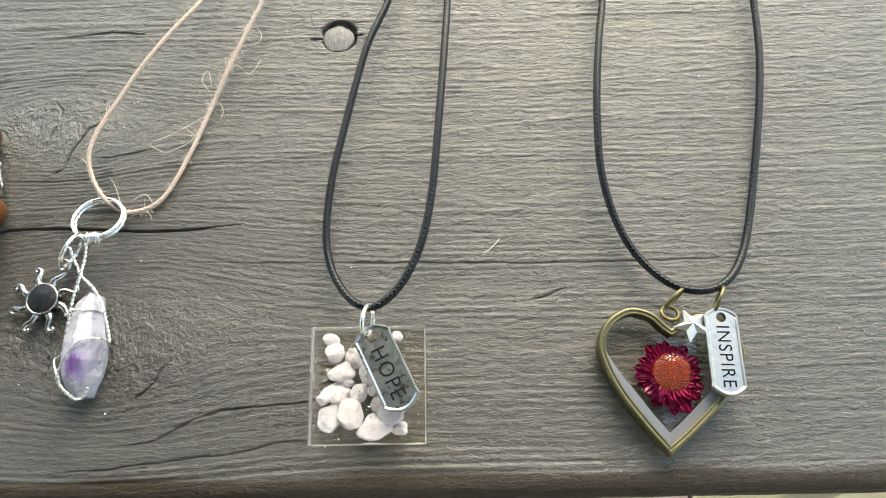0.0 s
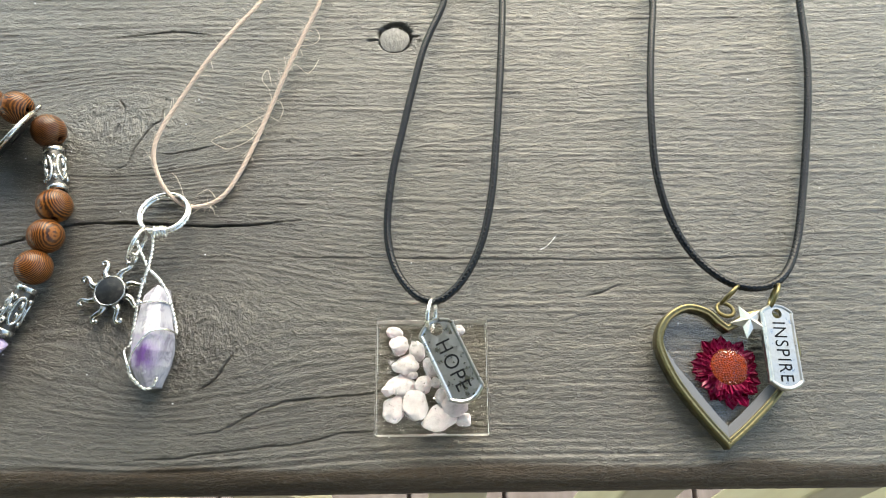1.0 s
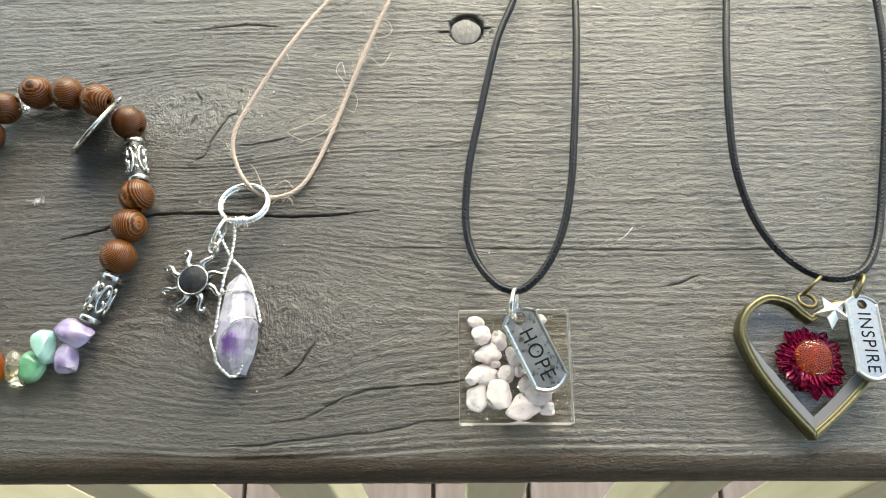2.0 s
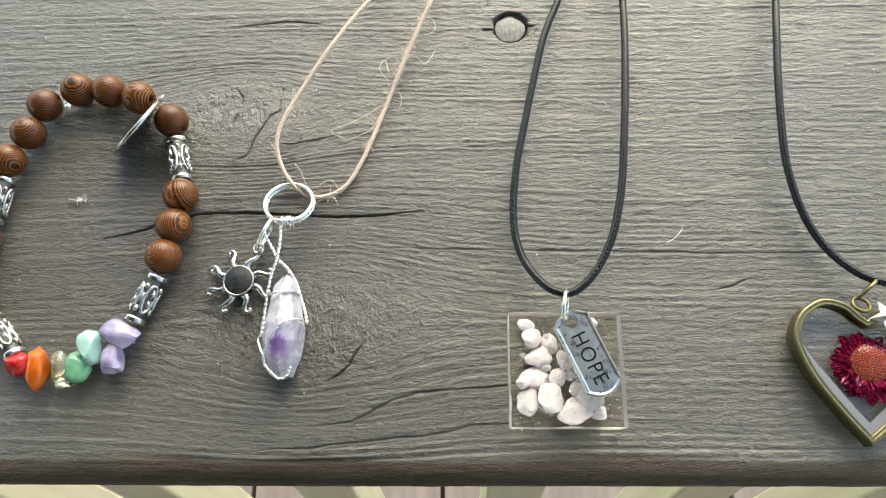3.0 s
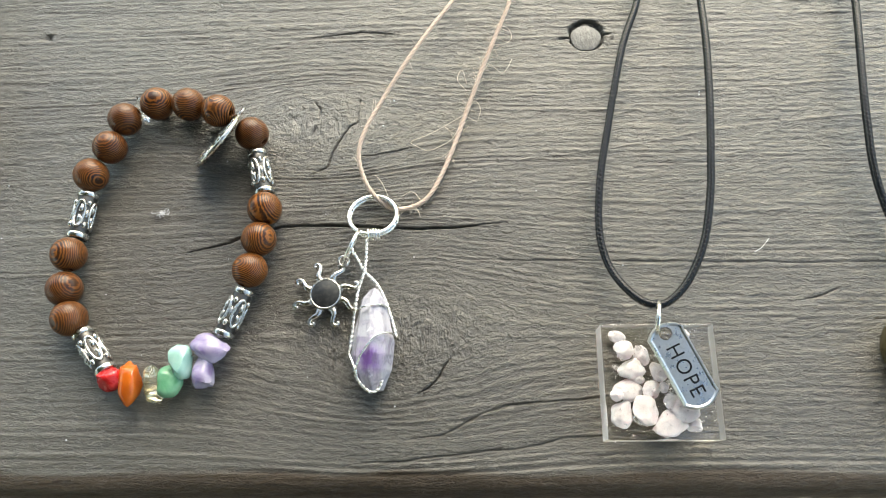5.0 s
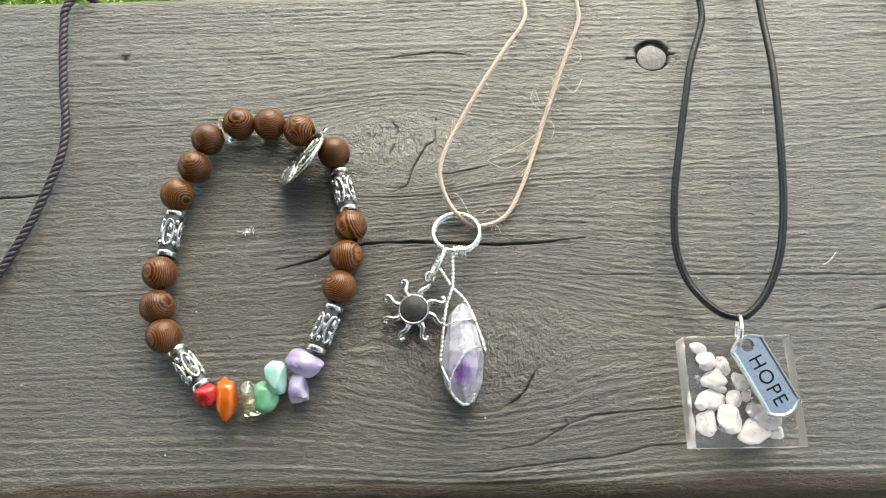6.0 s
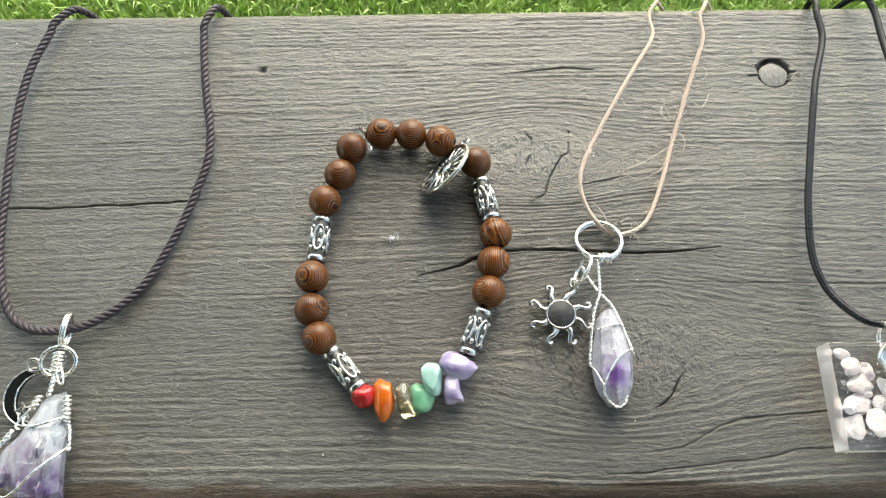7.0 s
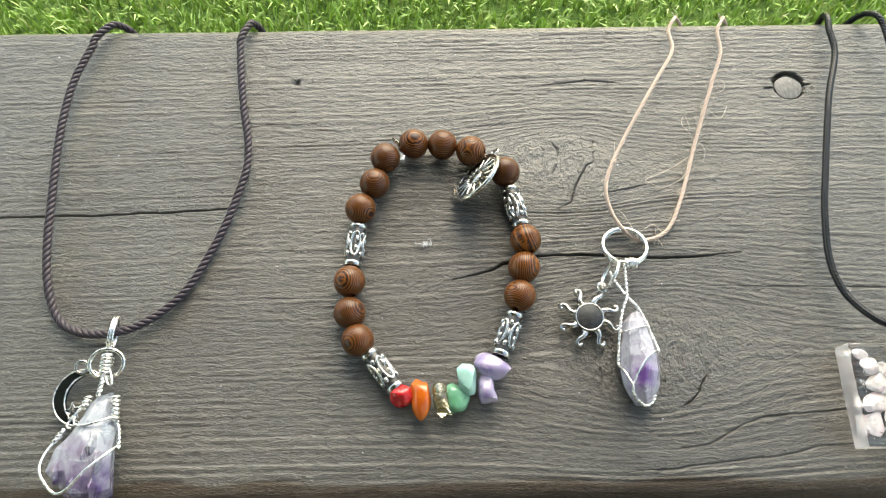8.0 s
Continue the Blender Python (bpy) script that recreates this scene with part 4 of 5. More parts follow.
tagged(part("fuzz", fuzz_mesh(), FUZZ, cord, "frayed pale jute fibres"), kind="stuff")
ring_m = axes((-54.8, 59.4, 3.6), (1, 0.05, 0), (0, 0.32, 1))
line = np.vstack([placed(ring_line(5.75, 60), ring_m @ spot(0, 0, 0.45))])
key_ring = part("split_ring", pipe("split_ring", line, 0.52, 10, True), SILVER, sunny, "bright silver split ring")
part("coil", pipe("coil", placed(ring_line(5.75, 60), ring_m @ spot(0.15, 0.1, -0.45)), 0.52, 10, True), SILVER, key_ring)
part("jump_ring", jump_ring(4.1, 0.48, axes((-59.6, 51.4, 4.6), (-0.36, -0.9, 0.1), (0.84, -0.36, -0.22))), SILVER, sunny, "bright silver jump ring")
SUN_C = Vector((-65.5, 40.4, 2.0))
SUN_M = axes(SUN_C, (1, 0, 0.03), (0, 0.02, 1))
body = bmesh.new()
bmesh.ops.create_cone(body, cap_ends=True, segments=40, radius1=3.5, radius2=3.5, depth=2.2)
bmesh.ops.bevel(body, geom=[e for e in body.edges if not e.is_wire and e.calc_face_angle(0) > 0.8], offset=0.2, segments=2, affect="EDGES", profile=0.5)
charm = part("sun_charm", body, INSET, sunny, "antique silver sun charm with eight wavy rays", at=SUN_M)
part("rim", pipe("rim", placed(ring_line(3.5, 48), SUN_M @ spot(0, 0, 0.98)), 0.24, 8, True), ANTIQUE, charm)
RAY = [(3.4, 0.1, -0.2), (4.2, 0.5, 0.0), (5.3, 0.35, 0.15), (6.3, -0.35, 0.1), (7.2, -0.6, 0.05), (7.9, -0.1, 0), (7.75, 0.6, 0), (7.1, 0.55, 0.05)]
ray_line = spline(RAY, 0.25)
ray_mesh = pipe("ray", ray_line, np.interp(np.arange(len(ray_line)) / len(ray_line), [0, 0.12, 0.35, 0.65, 1], [1.0, 0.95, 0.72, 0.52, 0.46]), 8)
for k in range(8):
    part("ray", ray_mesh, ANTIQUE, charm, at=SUN_M @ pose(0, 0, 0, 0, 0, 18 + 45.4 * k))
part("hanging_loop", jump_ring(1.2, 0.35, axes((-61.6, 48.4, 2.6), (1, 0.2, 0), (0.1, -0.1, 1)), "hanging_loop"), ANTIQUE, charm)


def crystal_mesh(rings, seed, sides=7, rugged=1.0, lean=0.0, squat=False):
    """A rough quartz point: uneven facetted cross-sections (y, x left, x right, height)."""
    r = random.Random(seed)
    v, f = [], []
    for y, a, b, h in rings:
        cx, hw = (a + b) / 2, (b - a) / 2
        for k in range(sides):
            w = 2 * math.pi * (k + 0.3) / sides
            v.append((cx + hw * math.cos(w) * r.uniform(1 - 0.12 * rugged, 1 + 0.1 * rugged), y + rugged * r.uniform(-0.9, 0.9), h / 2 + 0.3 + h / 2 * math.sin(w) * r.uniform(1 - 0.14 * rugged, 1 + 0.04 * rugged)))
        if squat:
            v[-sides:] = [(q[0], q[1], 0.3 + h * (0.22 + (0.78 if u > 0 else 0.22) * u)) for q in v[-sides:] for u in [(q[2] - h / 2 - 0.3) * 2 / h]]
        v[-sides:] = [(q[0] + lean * (q[2] - h / 2 - 0.3), q[1], q[2]) for q in v[-sides:]]
    n = len(rings)
    for i in range(n - 1):
        for k in range(sides):
            l = (k + 1) % sides
            f.append((i * sides + k, i * sides + l, (i + 1) * sides + l, (i + 1) * sides + k))
    f += [tuple(range(sides))[::-1], tuple((n - 1) * sides + k for k in range(sides))]
    bm = bmesh.new()
    vs = [bm.verts.new(p) for p in v]
    for q in f:
        bm.faces.new([vs[i] for i in q])
    bmesh.ops.triangulate(bm, faces=bm.faces[:])
    bmesh.ops.recalc_face_normals(bm, faces=bm.faces[:])
    bmesh.ops.bevel(bm, geom=bm.edges[:], offset=0.14, segments=1, affect="EDGES", profile=0.5)
    return bm


PALE1 = make_crystal("pale_amethyst", (-54.6, 24.0, 7.6), 4.4, (0.50, 0.49, 0.55), (0.46, 0.39, 0.57), (0.20, 0.09, 0.34), 0.25)
part("crystal", crystal_mesh([(41.2, -55.4, -51.9, 4.4), (38.6, -57.3, -51.0, 6.2), (35.4, -57.9, -50.4, 7.2), (32, -58.4, -49.6, 7.9), (29.2, -58.9, -48.9, 8.2), (25.6, -58.9, -48.9, 8.0), (22.2, -58.4, -49.6, 7.2), (20.0, -57.4, -50.4, 5.6), (18.0, -55.6, -51.3, 3.8)], 4, 9, 0.4, 0.0, True), PALE1, sunny, "pale amethyst crystal point with a purple core", smooth=False)


def wire_twist(pts, parent, name="twisted_wire", r=0.22):
    for v, f, u in twist(spline(pts, 0.25), 2, r * 0.95, r, 2.1, 6):
        part(name, mesh_of(name, v, f, True, u), SILVER, parent)


def wire(pts, parent, r=0.24, name="wire"):
    return part(name, pipe(name, spline(pts, 0.35), r, 8), SILVER, parent)


wire_twist([(-59.8, 52.0, 5.2), (-59.0, 50.0, 4.8), (-57.4, 47.4, 5.0), (-56.0, 45.0, 5.2), (-53.6, 42.6, 4.6), (-51.6, 39.2, 3.6), (-50.2, 35.4, 3.2), (-49.2, 32.4, 3.2), (-48.6, 30.0, 3.2)], sunny)
wire_twist([(-56.0, 54.4, 5.8), (-55.8, 50.0, 5.2), (-56.1, 45.2, 5.6), (-57.4, 41.4, 4.6), (-58.2, 37.2, 3.8), (-59.0, 30.6, 2.6), (-59.2, 27.6, 2.6)], sunny)
wire_twist([(-57.2, 22.2, 7.0), (-57.0, 20.4, 5.8), (-55.6, 18.6, 4.6), (-54.0, 17.6, 4.0), (-52.4, 18.2, 4.2), (-51.4, 20.0, 4.8)], sunny)
wire([(-58.3, 36.2, 3.8), (-57.6, 35.6, 6.8), (-55.0, 36.4, 7.7), (-52.4, 37.0, 6.6), (-50.6, 36.8, 3.6)], sunny)
wire([(-48.6, 30.0, 3.2), (-49.8, 30.4, 6.4), (-52.0, 29.8, 8.5), (-54.0, 28.0, 8.6), (-56.0, 25.0, 8.2), (-57.2, 22.2, 7.2)], sunny)
wire([(-59.2, 27.6, 2.6), (-58.8, 25.8, 6.2), (-57.2, 22.2, 7.2)], sunny)
coil = []
for a in np.linspace(0, 9 * math.pi, 110):
    coil.append((-55.6 + a * 0.1, 54.0 + (1.25 + 0.2 * math.sin(a * 0.7)) * math.cos(a), 5.4 + 1.25 * math.sin(a)))
part("wire_coil", pipe("wire_coil", np.array(coil), 0.27, 7), SILVER, sunny)

# ---- plum cord necklace with the moon and amethyst
moony = thing("necklace", (-188, 18, 0), "plum twisted cord necklace with a black moon and amethyst", "necklace", "necklaces on the railing")
left = [(-207.2, 126.0, 2.8), (-210.5, 113.9, 3.1), (-211.6, 101.1, 3.1), (-211.4, 88.3, 2.9), (-210.7, 76.5, 2.6), (-209.9, 64.7, 2.3), (-208.6, 55.1, 1.9), (-206.3, 47.3, 1.7), (-202.7, 41.3, 1.7), (-197.8, 38.5, 1.9), (-192.5, 37.7, 2.2)]
right = [(-187.2, 38.2, 2.3), (-182.6, 39.6, 2.2), (-176.1, 43.9, 1.7), (-170.4, 50.2, 1.5), (-166.0, 58.8, 1.6), (-162.3, 67.7, 1.8), (-159.8, 76.0, 2.0), (-157.8, 84.7, 2.2), (-158.1, 93.5, 2.3), (-159.9, 102.4, 2.4), (-161.7, 113.8, 2.5), (-163.0, 125.2, 2.6)]
for v, f, u in twist(necklace_line(left, right, -198.5, -158.5, 1.8, 1.8), 3, 0.55, 0.62, 5.2, 8):
    part("cord_strand", mesh_of("cord_strand", v, f, True, u), PLUM, moony, "twisted plum-brown cotton cord")
for dx in (0, 0.75):
    part("jump_ring", jump_ring(4.3, 0.42, axes((-187.4 + dx, 37.0, 4.6), (0.12, 1, 0.1), (1, -0.1, -0.33)), squash=0.85), SILVER, moony, "bright silver jump ring")
part("jump_ring", jump_ring(4.2, 0.5, axes((-187.2, 29.4, 5.4), (1, 0.15, 0.0), (0.0, -0.25, 1)), squash=0.85), SILVER, moony, "bright silver jump ring")


def moon_bm():
    """A crescent plate with rounded rim."""
    bm = bmesh.new()
    R = 6.9
    n = 40
    outer = [(R * math.cos(a), R * math.sin(a)) for a in np.linspace(radians(65), radians(310), n)]
    p0, p1 = np.array(outer[0]), np.array(outer[-1])
    c = np.array([2.0, 0.2])
    s, e = math.atan2(*(p0 - c)[::-1]), math.atan2(*(p1 - c)[::-1]) + 2 * math.pi
    rs, re = np.linalg.norm(p0 - c), np.linalg.norm(p1 - c)
    inner = [tuple(c + (rs + (re - rs) * u) * np.array([math.cos(s + (e - s) * u), math.sin(s + (e - s) * u)])) for u in np.linspace(0, 1, n)]
    rows = []
    for z in (-0.6, 0.6):
        rows.append(([bm.verts.new((x, y, z)) for x, y in outer], [bm.verts.new((x, y, z)) for x, y in inner[1:-1]]))
    (ol, il), (ou, iu) = rows
    il, iu = [ol[0]] + il + [ol[-1]], [ou[0]] + iu + [ou[-1]]
    for k in range(n - 1):
        for a, b, flip in ((ou, iu, 0), (ol, il, 1), (ol, ou, 0), (iu, il, 0)):
            q = [a[k], a[k + 1], b[k + 1], b[k]]
            q = list(dict.fromkeys(q))
            if len(q) > 2:
                bm.faces.new(q)
    bmesh.ops.recalc_face_normals(bm, faces=bm.faces[:])
    return bm, np.array(outer), np.array(inner)


mb, mo, mi = moon_bm()
MOON_M = axes((-193.6, 21.6, 2.2), (0.97, -0.24, 0.03), (0.02, 0.0, 1))
moon = part("moon_charm", mb, ONYX, moony, "black enamel crescent moon charm with silver rim", at=MOON_M, smooth=False)
rim = np.vstack([mo, mi[::-1][1:-1]])
part("rim", pipe("rim", placed(np.column_stack([rim, np.full(len(rim), 0.5)]), MOON_M), 0.2, 6, True), SILVER, moon)
part("hanging_loop", jump_ring(1.5, 0.4, axes((-194.2, 29.0, 3.4), (1, 0.2, 0), (0.1, -0.2, 1)), "hanging_loop"), ANTIQUE, moon)
part("star", star_bm(2.0, 0.85, 0.5), ONYX, moon, "small black star", at=axes((-194.4, 18.0, 4.0), (0.95, 0.2, 0), (0, 0, 1)), smooth=False)
star_rim = np.array([((2.15 if k % 2 == 0 else 0.95) * math.sin(k * math.pi / 5), (2.15 if k % 2 == 0 else 0.95) * math.cos(k * math.pi / 5), 0.1) for k in range(10)])
part("star_rim", pipe("star_rim", placed(star_rim, axes((-194.4, 18.0, 4.0), (0.95, 0.2, 0), (0, 0, 1))), 0.16, 6, True), SILVER, moon)
DEEP = make_crystal("deep_amethyst", (-189, -4, 4.0), 15.0, (0.55, 0.60, 0.66), (0.40, 0.36, 0.48), (0.11, 0.055, 0.19), 0.45)
part("crystal", crystal_mesh([(22.4, -188.6, -185.6, 4.4), (20.4, -190.2, -184.2, 6.4), (16.4, -191.6, -183.4, 7.4), (12, -194.4, -182.4, 8.6), (8.4, -197.0, -181.6, 9.4), (4, -197.4, -181.4, 9.8), (-0.6, -194.4, -181.8, 9.2), (-4.4, -191.4, -184.6, 6.4)], 9, 8), DEEP, moony, "rough amethyst crystal, pale above and deep purple below", smooth=False)
shards = random.Random(5)
for k in range(7):
    sx, sy = shards.uniform(-194, -184), shards.uniform(-1.5, 10)
    part("crystal_facet", crystal_mesh([(sy - 2.4, sx - 0.8, sx + 0.8, 9.0), (sy, sx - 1.7, sx + 1.5, 10.4), (sy + 2.6, sx - 0.6, sx + 0.7, 9.2)], 60 + k, 6), DEEP, moony, smooth=False)
wire([(-192.6, 16.6, 6.0), (-191.6, 14.6, 7.6), (-188.4, 14.2, 8.6), (-185.0, 15.2, 8.4), (-183.0, 16.6, 6.0)], moony, 0.28)
wire([(-189.6, 19.4, 6.6), (-192.0, 17.4, 6.4), (-193.8, 14.4, 6.8), (-192.2, 13.4, 8.0)], moony, 0.28)
wire([(-194.8, 12.0, 6.4), (-197.0, 8.6, 7.6), (-197.4, 4.4, 9.0), (-195.2, 1.0, 9.6), (-192.4, -1.2, 9.8), (-189.4, -0.2, 10.6), (-185.6, 4.0, 10.8), (-181.8, 7.8, 9.2), (-180.8, 9.2, 7.4)], moony, 0.33)
wire_twist([(-194.0, 13.4, 7.4), (-195.0, 12.2, 7.2), (-196.2, 10.4, 7.0)], moony, r=0.3)
wire_twist([(-181.8, 14.6, 6.0), (-180.8, 11.6, 7.0), (-180.6, 8.6, 7.0)], moony, r=0.3)
coil = [(-183.4 + 0.5 * math.sin(a * 0.05) + 0.85 * math.cos(a), 21.2 - a * 0.16, 6.0 + 0.85 * math.sin(a)) for a in np.linspace(0, 12 * math.pi, 140)]
part("wire_coil", pipe("wire_coil", np.array(coil), 0.3, 7), SILVER, moony)
coil = [(-189.9 + 0.7 * math.cos(a) - 0.07 * a, 21.2 - a * 0.16, 6.0 + 0.85 * math.sin(a)) for a in np.linspace(0, 6 * math.pi, 80)]
part("wire_coil", pipe("wire_coil", np.array(coil), 0.3, 7), SILVER, moony)
coil = [(-187.2 + 1.3 * math.cos(a), 31.6 - a * 0.14, 5.4 + 1.3 * math.sin(a)) for a in np.linspace(0, 12 * math.pi, 150)]
part("wire_coil", pipe("wire_coil", np.array(coil), 0.32, 7), SILVER, moony)
wire_twist([(-187.6, 27.0, 5.4), (-187.2, 24.8, 6.2), (-187.4, 21.0, 6.8)], moony, r=0.36)
wire([(-186.4, 28.6, 5.6), (-185.2, 26.4, 6.4), (-184.6, 24.4, 6.6), (-185.4, 24.0, 6.6), (-186.6, 26.2, 6.4)], moony, 0.28)

# ------------------------------------------------------------------ bracelet
bracelet = thing("bracelet", (-105, 52, 0), "wooden bead bracelet with silver tubes and coloured stone chips", "bracelet")


def bead_mesh():
    """A drilled wooden ball; the bore runs along local x."""
    prof = []
    for a in np.linspace(radians(13), radians(167), 22):
        prof.append((4.15 * math.cos(a), 4.15 * math.sin(a)))
    prof = [(3.0, 0.72), (3.8, 0.74)] + prof + [(-3.8, 0.74), (-3.0, 0.72)]
    n = 28
    v = [(x, r * math.cos(w), r * math.sin(w)) for x, r in prof for w in np.arange(n) / n * 2 * np.pi]
    f = [(i * n + k, i * n + (k + 1) % n, (i + 1) * n + (k + 1) % n, (i + 1) * n + k) for i in range(len(prof) - 1) for k in range(n)]
    return mesh_of("bead", v, f)


BEAD = bead_mesh()
BEAD.materials.append(BEADWOOD)
BEADS = [(-111.0, 90.6), (-102.9, 90.2), (-95.0, 88.2), (-85.8, 81.6), (-81.1, 61.4), (-81.9, 53.7), (-83.4, 46.0), (-125.0, 34.8), (-127.3, 41.9), (-127.6, 50.4), (-125.3, 71.0), (-121.6, 78.5), (-118.8, 86.3)]
for k, (x, y) in enumerate(BEADS):
    along = math.degrees(math.atan2(y - 55, x + 105)) + 90
    part("bead", BEAD, None, bracelet, "round brown wenge wood bead", spot(x, y, 4.3, 0, (k * 37) % 25 - 12, along) @ pose(0, 0, 0, (k * 83) % 360))



def lathe(name, prof, n=28):
    v = [(x, r * math.cos(w), r * math.sin(w)) for x, r in prof for w in np.arange(n) / n * 2 * np.pi]
    f = [(i * n + k, i * n + (k + 1) % n, (i + 1) * n + (k + 1) % n, (i + 1) * n + k) for i in range(len(prof) - 1) for k in range(n)]
    return mesh_of(name, v, f)


CORE = lathe("tube_bead", [(-5.9, 0.8), (-5.9, 2.1), (-5.0, 2.2), (5.0, 2.2), (5.9, 2.1), (5.9, 0.8)])
COLLAR = lathe("collar", [(0, 1.2), (0, 2.3), (0.12, 2.45), (0.55, 2.5), (1.2, 2.47), (1.35, 2.35), (1.4, 1.9)])


def wrapped(pts):
    """Lines drawn on the tube's skin: along, arc length."""
    return np.array([(x, 2.28 * math.sin(s / 2.28), 2.28 * math.cos(s / 2.28)) for x, s in pts])


def filigree():
    out = []
    for k in range(4):
        c = k * 2 * math.pi * 2.28 / 4
        a = np.arange(36) / 36 * 2 * np.pi
        out.append(tube(wrapped([(3.3 * math.cos(w), c + 1.15 * math.sin(w)) for w in a]), 0.42, 6, True))
        for s in (-1, 1):
            out.append(tube(wrapped([(s * (0.3 + 2.2 * u), c + 0.42 * math.sin(math.pi * u) * (1 if k % 2 else -1)) for u in np.linspace(0, 1, 8)]), np.array([0.16, 0.42, 0.56, 0.6, 0.56, 0.45, 0.3, 0.14]), 6))
            d = c + 2.28 * math.pi / 4
            out.append(tube(wrapped([(s * (1.9 + 1.7 * u), d) for u in np.linspace(0, 1, 6)]), np.array([0.15, 0.42, 0.62, 0.64, 0.54, 0.28]), 6))
        d = c + 2.28 * math.pi / 4
        out.append(tube(wrapped([(-1.2 + 2.4 * u, d) for u in np.linspace(0, 1, 6)]), np.array([0.1, 0.22, 0.3, 0.3, 0.22, 0.1]), 6))
    v, f, _ = joined(out)
    return mesh_of("filigree", v, f)


FILIGREE = filigree()
TUBES = [((-84.6, 76.8), (-81.9, 66.2)), ((-84.7, 41.5), (-89.0, 30.7)), ((-122.2, 31.6), (-115.2, 22.8)), ((-125.9, 66.5), (-127.2, 55.2))]
for k, (a, b) in enumerate(TUBES):
    mid = ((a[0] + b[0]) / 2, (a[1] + b[1]) / 2, 2.75)
    m = axes(mid, (b[0] - a[0], b[1] - a[1], 0), (0, 0, 1)) @ pose(0, 0, 0, 25 + 20 * k, 0, 0)
    t = part("tube_bead", CORE, OXIDE, bracelet, "antique silver openwork tube bead", m)
    part("collar", COLLAR, ANTIQUE, t, at=m @ spot(4.6, 0, 0))
    part("collar", COLLAR, ANTIQUE, t, at=m @ spot(-4.6, 0, 0, 0, 0, 180))
    part("filigree", FILIGREE, ANTIQUE, t, at=m)

AMETHYST = make_stone("amethyst_chip", (0.34, 0.25, 0.52), (0.66, 0.60, 0.76), 0.45, 0.08, 300, (0.74, 0.69, 0.84), 1.54, 0.3)
AQUA = make_stone("pale_aqua_stone", (0.36, 0.66, 0.58), (0.53, 0.80, 0.72), 0.25, 0.1, 200, None, 1.54, 0.4)
GREEN = make_stone("green_aventurine", (0.10, 0.34, 0.19), (0.22, 0.50, 0.31), 0.25, 0.12, 300, None, 1.54, 0.3)
CITRINE = make_stone("citrine_chip", (0.90, 0.76, 0.36), (0.97, 0.93, 0.74), 0.95, 0.03, 260)
CARNELIAN = make_stone("orange_carnelian", (0.50, 0.085, 0.01), (0.72, 0.18, 0.022), 0.15, 0.08, 180, None, 1.54, 0.4)
CORAL = make_stone("red_stone", (0.42, 0.010, 0.014), (0.66, 0.03, 0.03), 0.0, 0.22, 500)
STONES = [("amethyst_chip", (4.6, 2.9, 3.0), (-91.5, 27.6, 3.4), -22, AMETHYST, "translucent violet amethyst chip", 2),
          ("amethyst_chip", (2.2, 3.9, 2.6), (-92.6, 21.7, 2.8), 10, AMETHYST, "translucent violet amethyst chip", 3),
          ("aqua_stone", (2.7, 3.7, 3.0), (-97.6, 24.6, 4.0), 8, AQUA, "pale aqua tumbled stone", 5),
          ("green_stone", (2.9, 3.6, 2.8), (-100.1, 20.4, 2.9), -12, GREEN, "green aventurine chip", 8),
          ("citrine_chip", (2.4, 4.2, 2.6), (-104.0, 19.6, 2.8), 12, CITRINE, "clear yellow citrine chip", 13),
          ("orange_stone", (2.4, 5.2, 3.0), (-109.2, 20.5, 3.4), 3, CARNELIAN, "polished orange carnelian chip", 21),
          ("red_stone", (3.0, 2.6, 2.6), (-113.8, 20.8, 3.0), 20, CORAL, "red stone chip", 34)]
for name, size, at, turn, mat, label, seed in STONES:
    part(name, pebble(tuple(1.08 * c for c in size), seed, 0.22, 5, 3), mat, bracelet, label, spot(*at, 0, 0, turn))
part("clear_bead", pebble((1.7, 3.9, 2.2), 9, 0.3, 6, 2), RESIN, bracelet, "small clear glass bead", spot(-115.2, 89.6, 3.2, 0, 0, 35), smooth=False)
part("elastic", pipe("elastic", spline([(x, y, 4.2) for x, y in [(-111.0, 90.6), (-102.9, 90.2), (-95.0, 88.2), (-85.8, 81.6), (-82.4, 66.0), (-81.1, 61.4), (-81.9, 53.7), (-83.4, 46.0), (-90, 30.5), (-97.9, 24.0), (-104.4, 20.8), (-113.8, 20.8), (-122.2, 31.6), (-125.0, 34.8), (-127.3, 41.9), (-127.6, 50.4), (-125.3, 71.0), (-121.6, 78.5), (-118.8, 86.3)]], 1.0, True), 0.28, 6, True), RESIN, bracelet)

# the round openwork charm leans against the beads
DISC_M = axes((-93.9, 79.4, 5.4), (-0.60, -0.79, -0.1), (-0.63, 0.51, 0.59))


def disc_piece(kind):
    out = []
    if kind == "rim":
        out = [tube(ring_line(8.0, 64), 0.62, 8, True), tube(ring_line(7.0, 56), 0.3, 6, True)]
    else:
        out = [tube(np.array([(r, 0, 0.1) for r in np.linspace(2.4, 6.9, 7)]), np.array([0.3, 0.42, 0.52, 0.48, 0.4, 0.32, 0.3]), 6)]
    v, f, _ = joined(out)
    return mesh_of(kind, v, f)


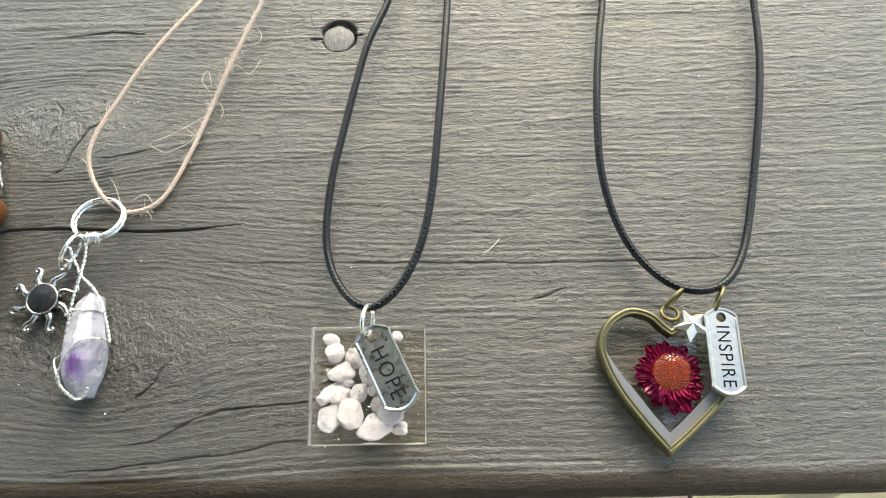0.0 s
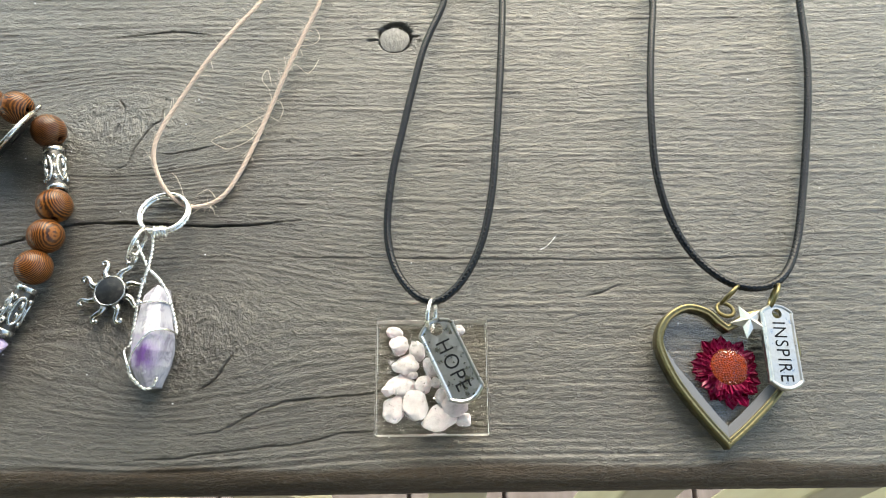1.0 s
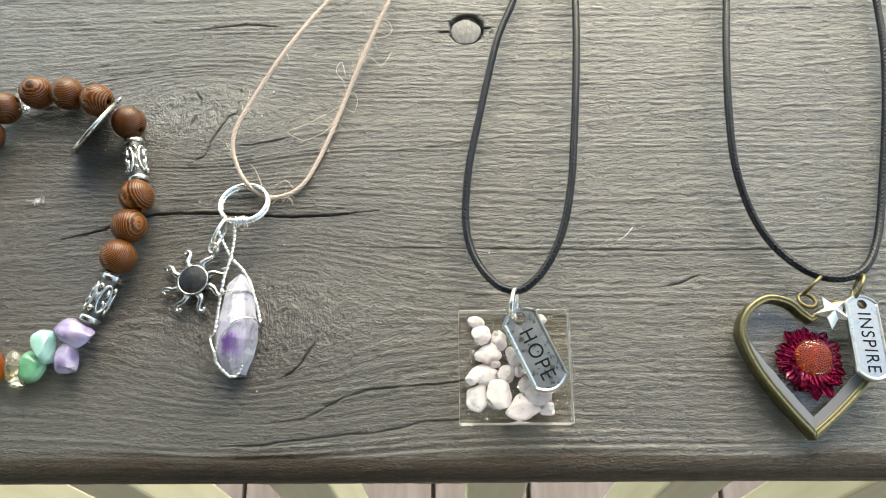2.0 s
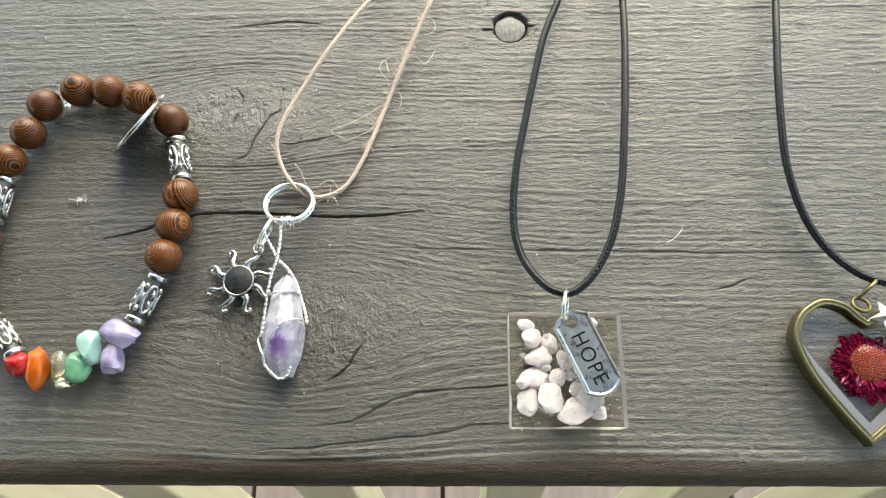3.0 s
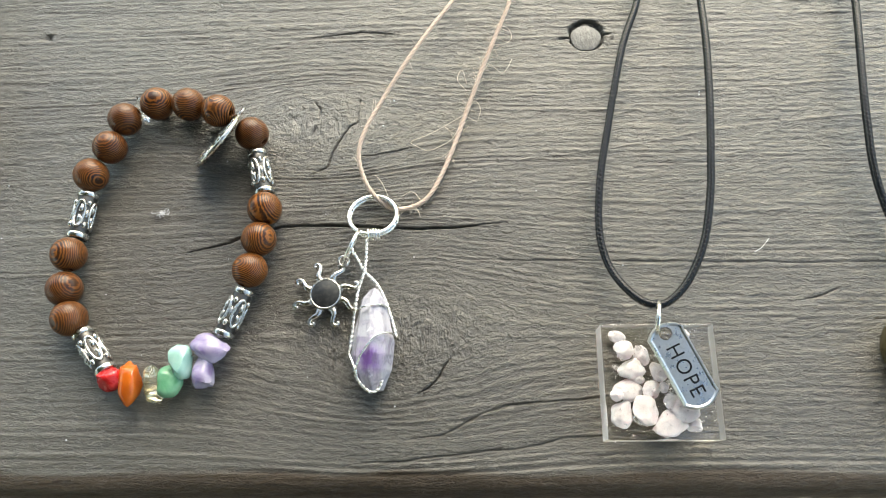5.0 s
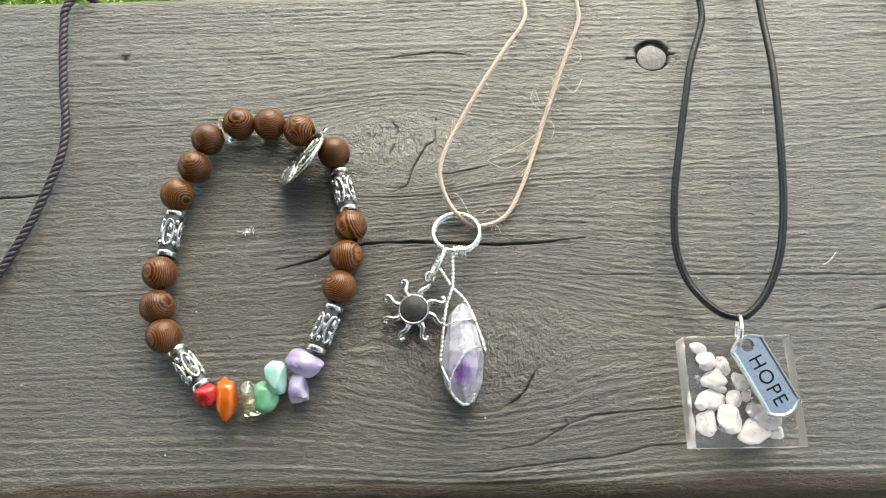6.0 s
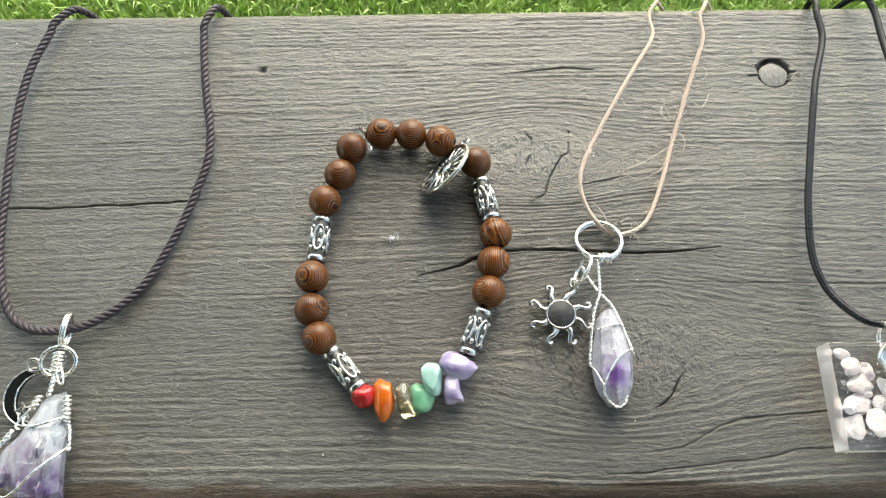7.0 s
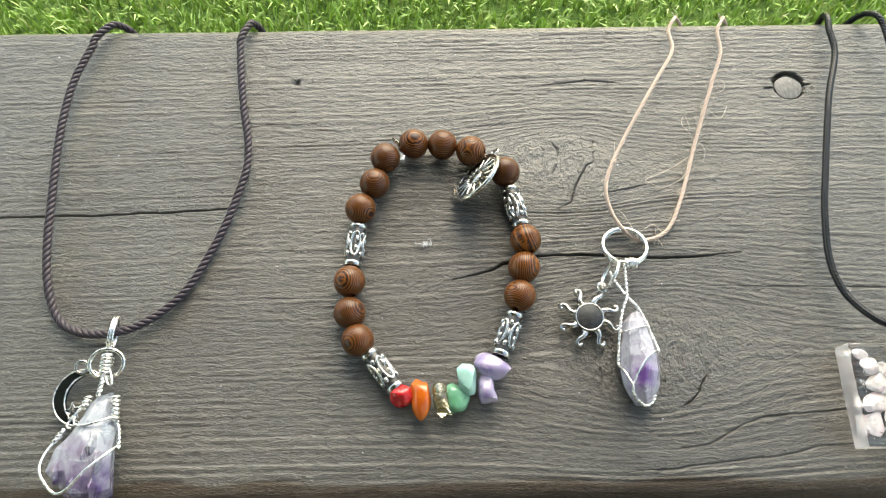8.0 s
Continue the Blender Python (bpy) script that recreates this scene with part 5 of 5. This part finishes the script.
hub = bmesh.new()
bmesh.ops.create_uvsphere(hub, u_segments=24, v_segments=12, radius=1.0)
for v in hub.verts:
    v.co = Vector((v.co.x * 2.3, v.co.y * 2.3, v.co.z * 0.75))
charm = part("round_charm", hub, ANTIQUE, bracelet, "round openwork antique silver charm", DISC_M)
part("rim", disc_piece("rim"), ANTIQUE, charm, at=DISC_M)
# Disc added behind the spokes to make the openings dark.
back = bmesh.new()
bmesh.ops.create_cone(back, cap_ends=True, segments=40, radius1=6.9, radius2=6.9, depth=0.3)
part("backing", back, OXIDE, charm, "dark disc added behind the openwork", at=DISC_M @ spot(0, 0, -0.35))
SPOKE = disc_piece("spoke")
for k in range(16):
    part("spoke", SPOKE, ANTIQUE, charm, at=DISC_M @ pose(0, 0, 0, 0, 0, 22.5 * k))
part("hanging_loop", jump_ring(1.3, 0.35, DISC_M @ spot(-9.0, 0, 0), "hanging_loop"), ANTIQUE, charm)

# ------------------------------------------------------------------ litter on the board
LINT, _, _ = material("white_lint", (0.82, 0.84, 0.88), 0.6)


def lint_mesh():
    r = random.Random(2)
    out = []
    for _ in range(26):
        p = Vector((-107.6 + r.gauss(0, 0.9), 62.0 + r.gauss(0, 0.5), 0.5))
        d = Vector((r.gauss(0, 1), r.gauss(0, 1), r.gauss(0, 0.2))) * 0.35
        out.append(tube(spline([p, p + d + Vector((0, 0, 0.12)), p + 1.6 * d], 0.2), 0.06, 4))
    v, f, _ = joined(out)
    return mesh_of("lint", v, f)


lint = new("lint", lint_mesh())
lint.data.materials.append(LINT)
tagged(lint, "small tuft of white lint on the board", "lint")


def crumb_mesh():
    r = random.Random(8)
    bm = bmesh.new()
    for _ in range(60):
        at = Matrix.Translation((r.uniform(-230, 125), r.uniform(6, 128), 0.3))
        bmesh.ops.create_icosphere(bm, subdivisions=1, radius=r.uniform(0.1, 0.24), matrix=at)
    return bm_mesh("dust_specks", bm, False)


specks = new("dust_specks", crumb_mesh())
specks.data.materials.append(LINT)
tagged(specks, "tiny pale dust specks lying on the board", "dust", kind="stuff")
hair = new("fibre", pipe("fibre", spline([(35.6, 50.2, 0.35), (37.2, 51.0, 0.5), (38.4, 52.2, 0.5), (39.6, 53.6, 0.35)], 0.3), 0.075, 5))
hair.data.materials.append(LINT)
tagged(hair, "short pale fibre lying on the board", "fibre")

PLUGWOOD = make_plain_wood("pale_knot_wood", (0.13, 0.126, 0.115), (0.24, 0.233, 0.215), (900, 500, 900), 0.5)
plug = bmesh.new()
bmesh.ops.create_cone(plug, cap_ends=True, segments=36, radius1=4.3, radius2=4.15, depth=3.0)
for v in plug.verts:
    w = math.atan2(v.co.y, v.co.x)
    v.co.x *= 0.97 + 0.035 * math.sin(3 * w + 1)
    v.co.y *= 0.93 + 0.03 * math.sin(5 * w)
bmesh.ops.bevel(plug, geom=[e for e in plug.edges if e.calc_face_angle(0) > 0.8], offset=0.3, segments=2, affect="EDGES", profile=0.5)
part("knot_plug", plug, PLUGWOOD, railing, "loose pale round knot", at=spot(-0.2, 110.3, -1.7))
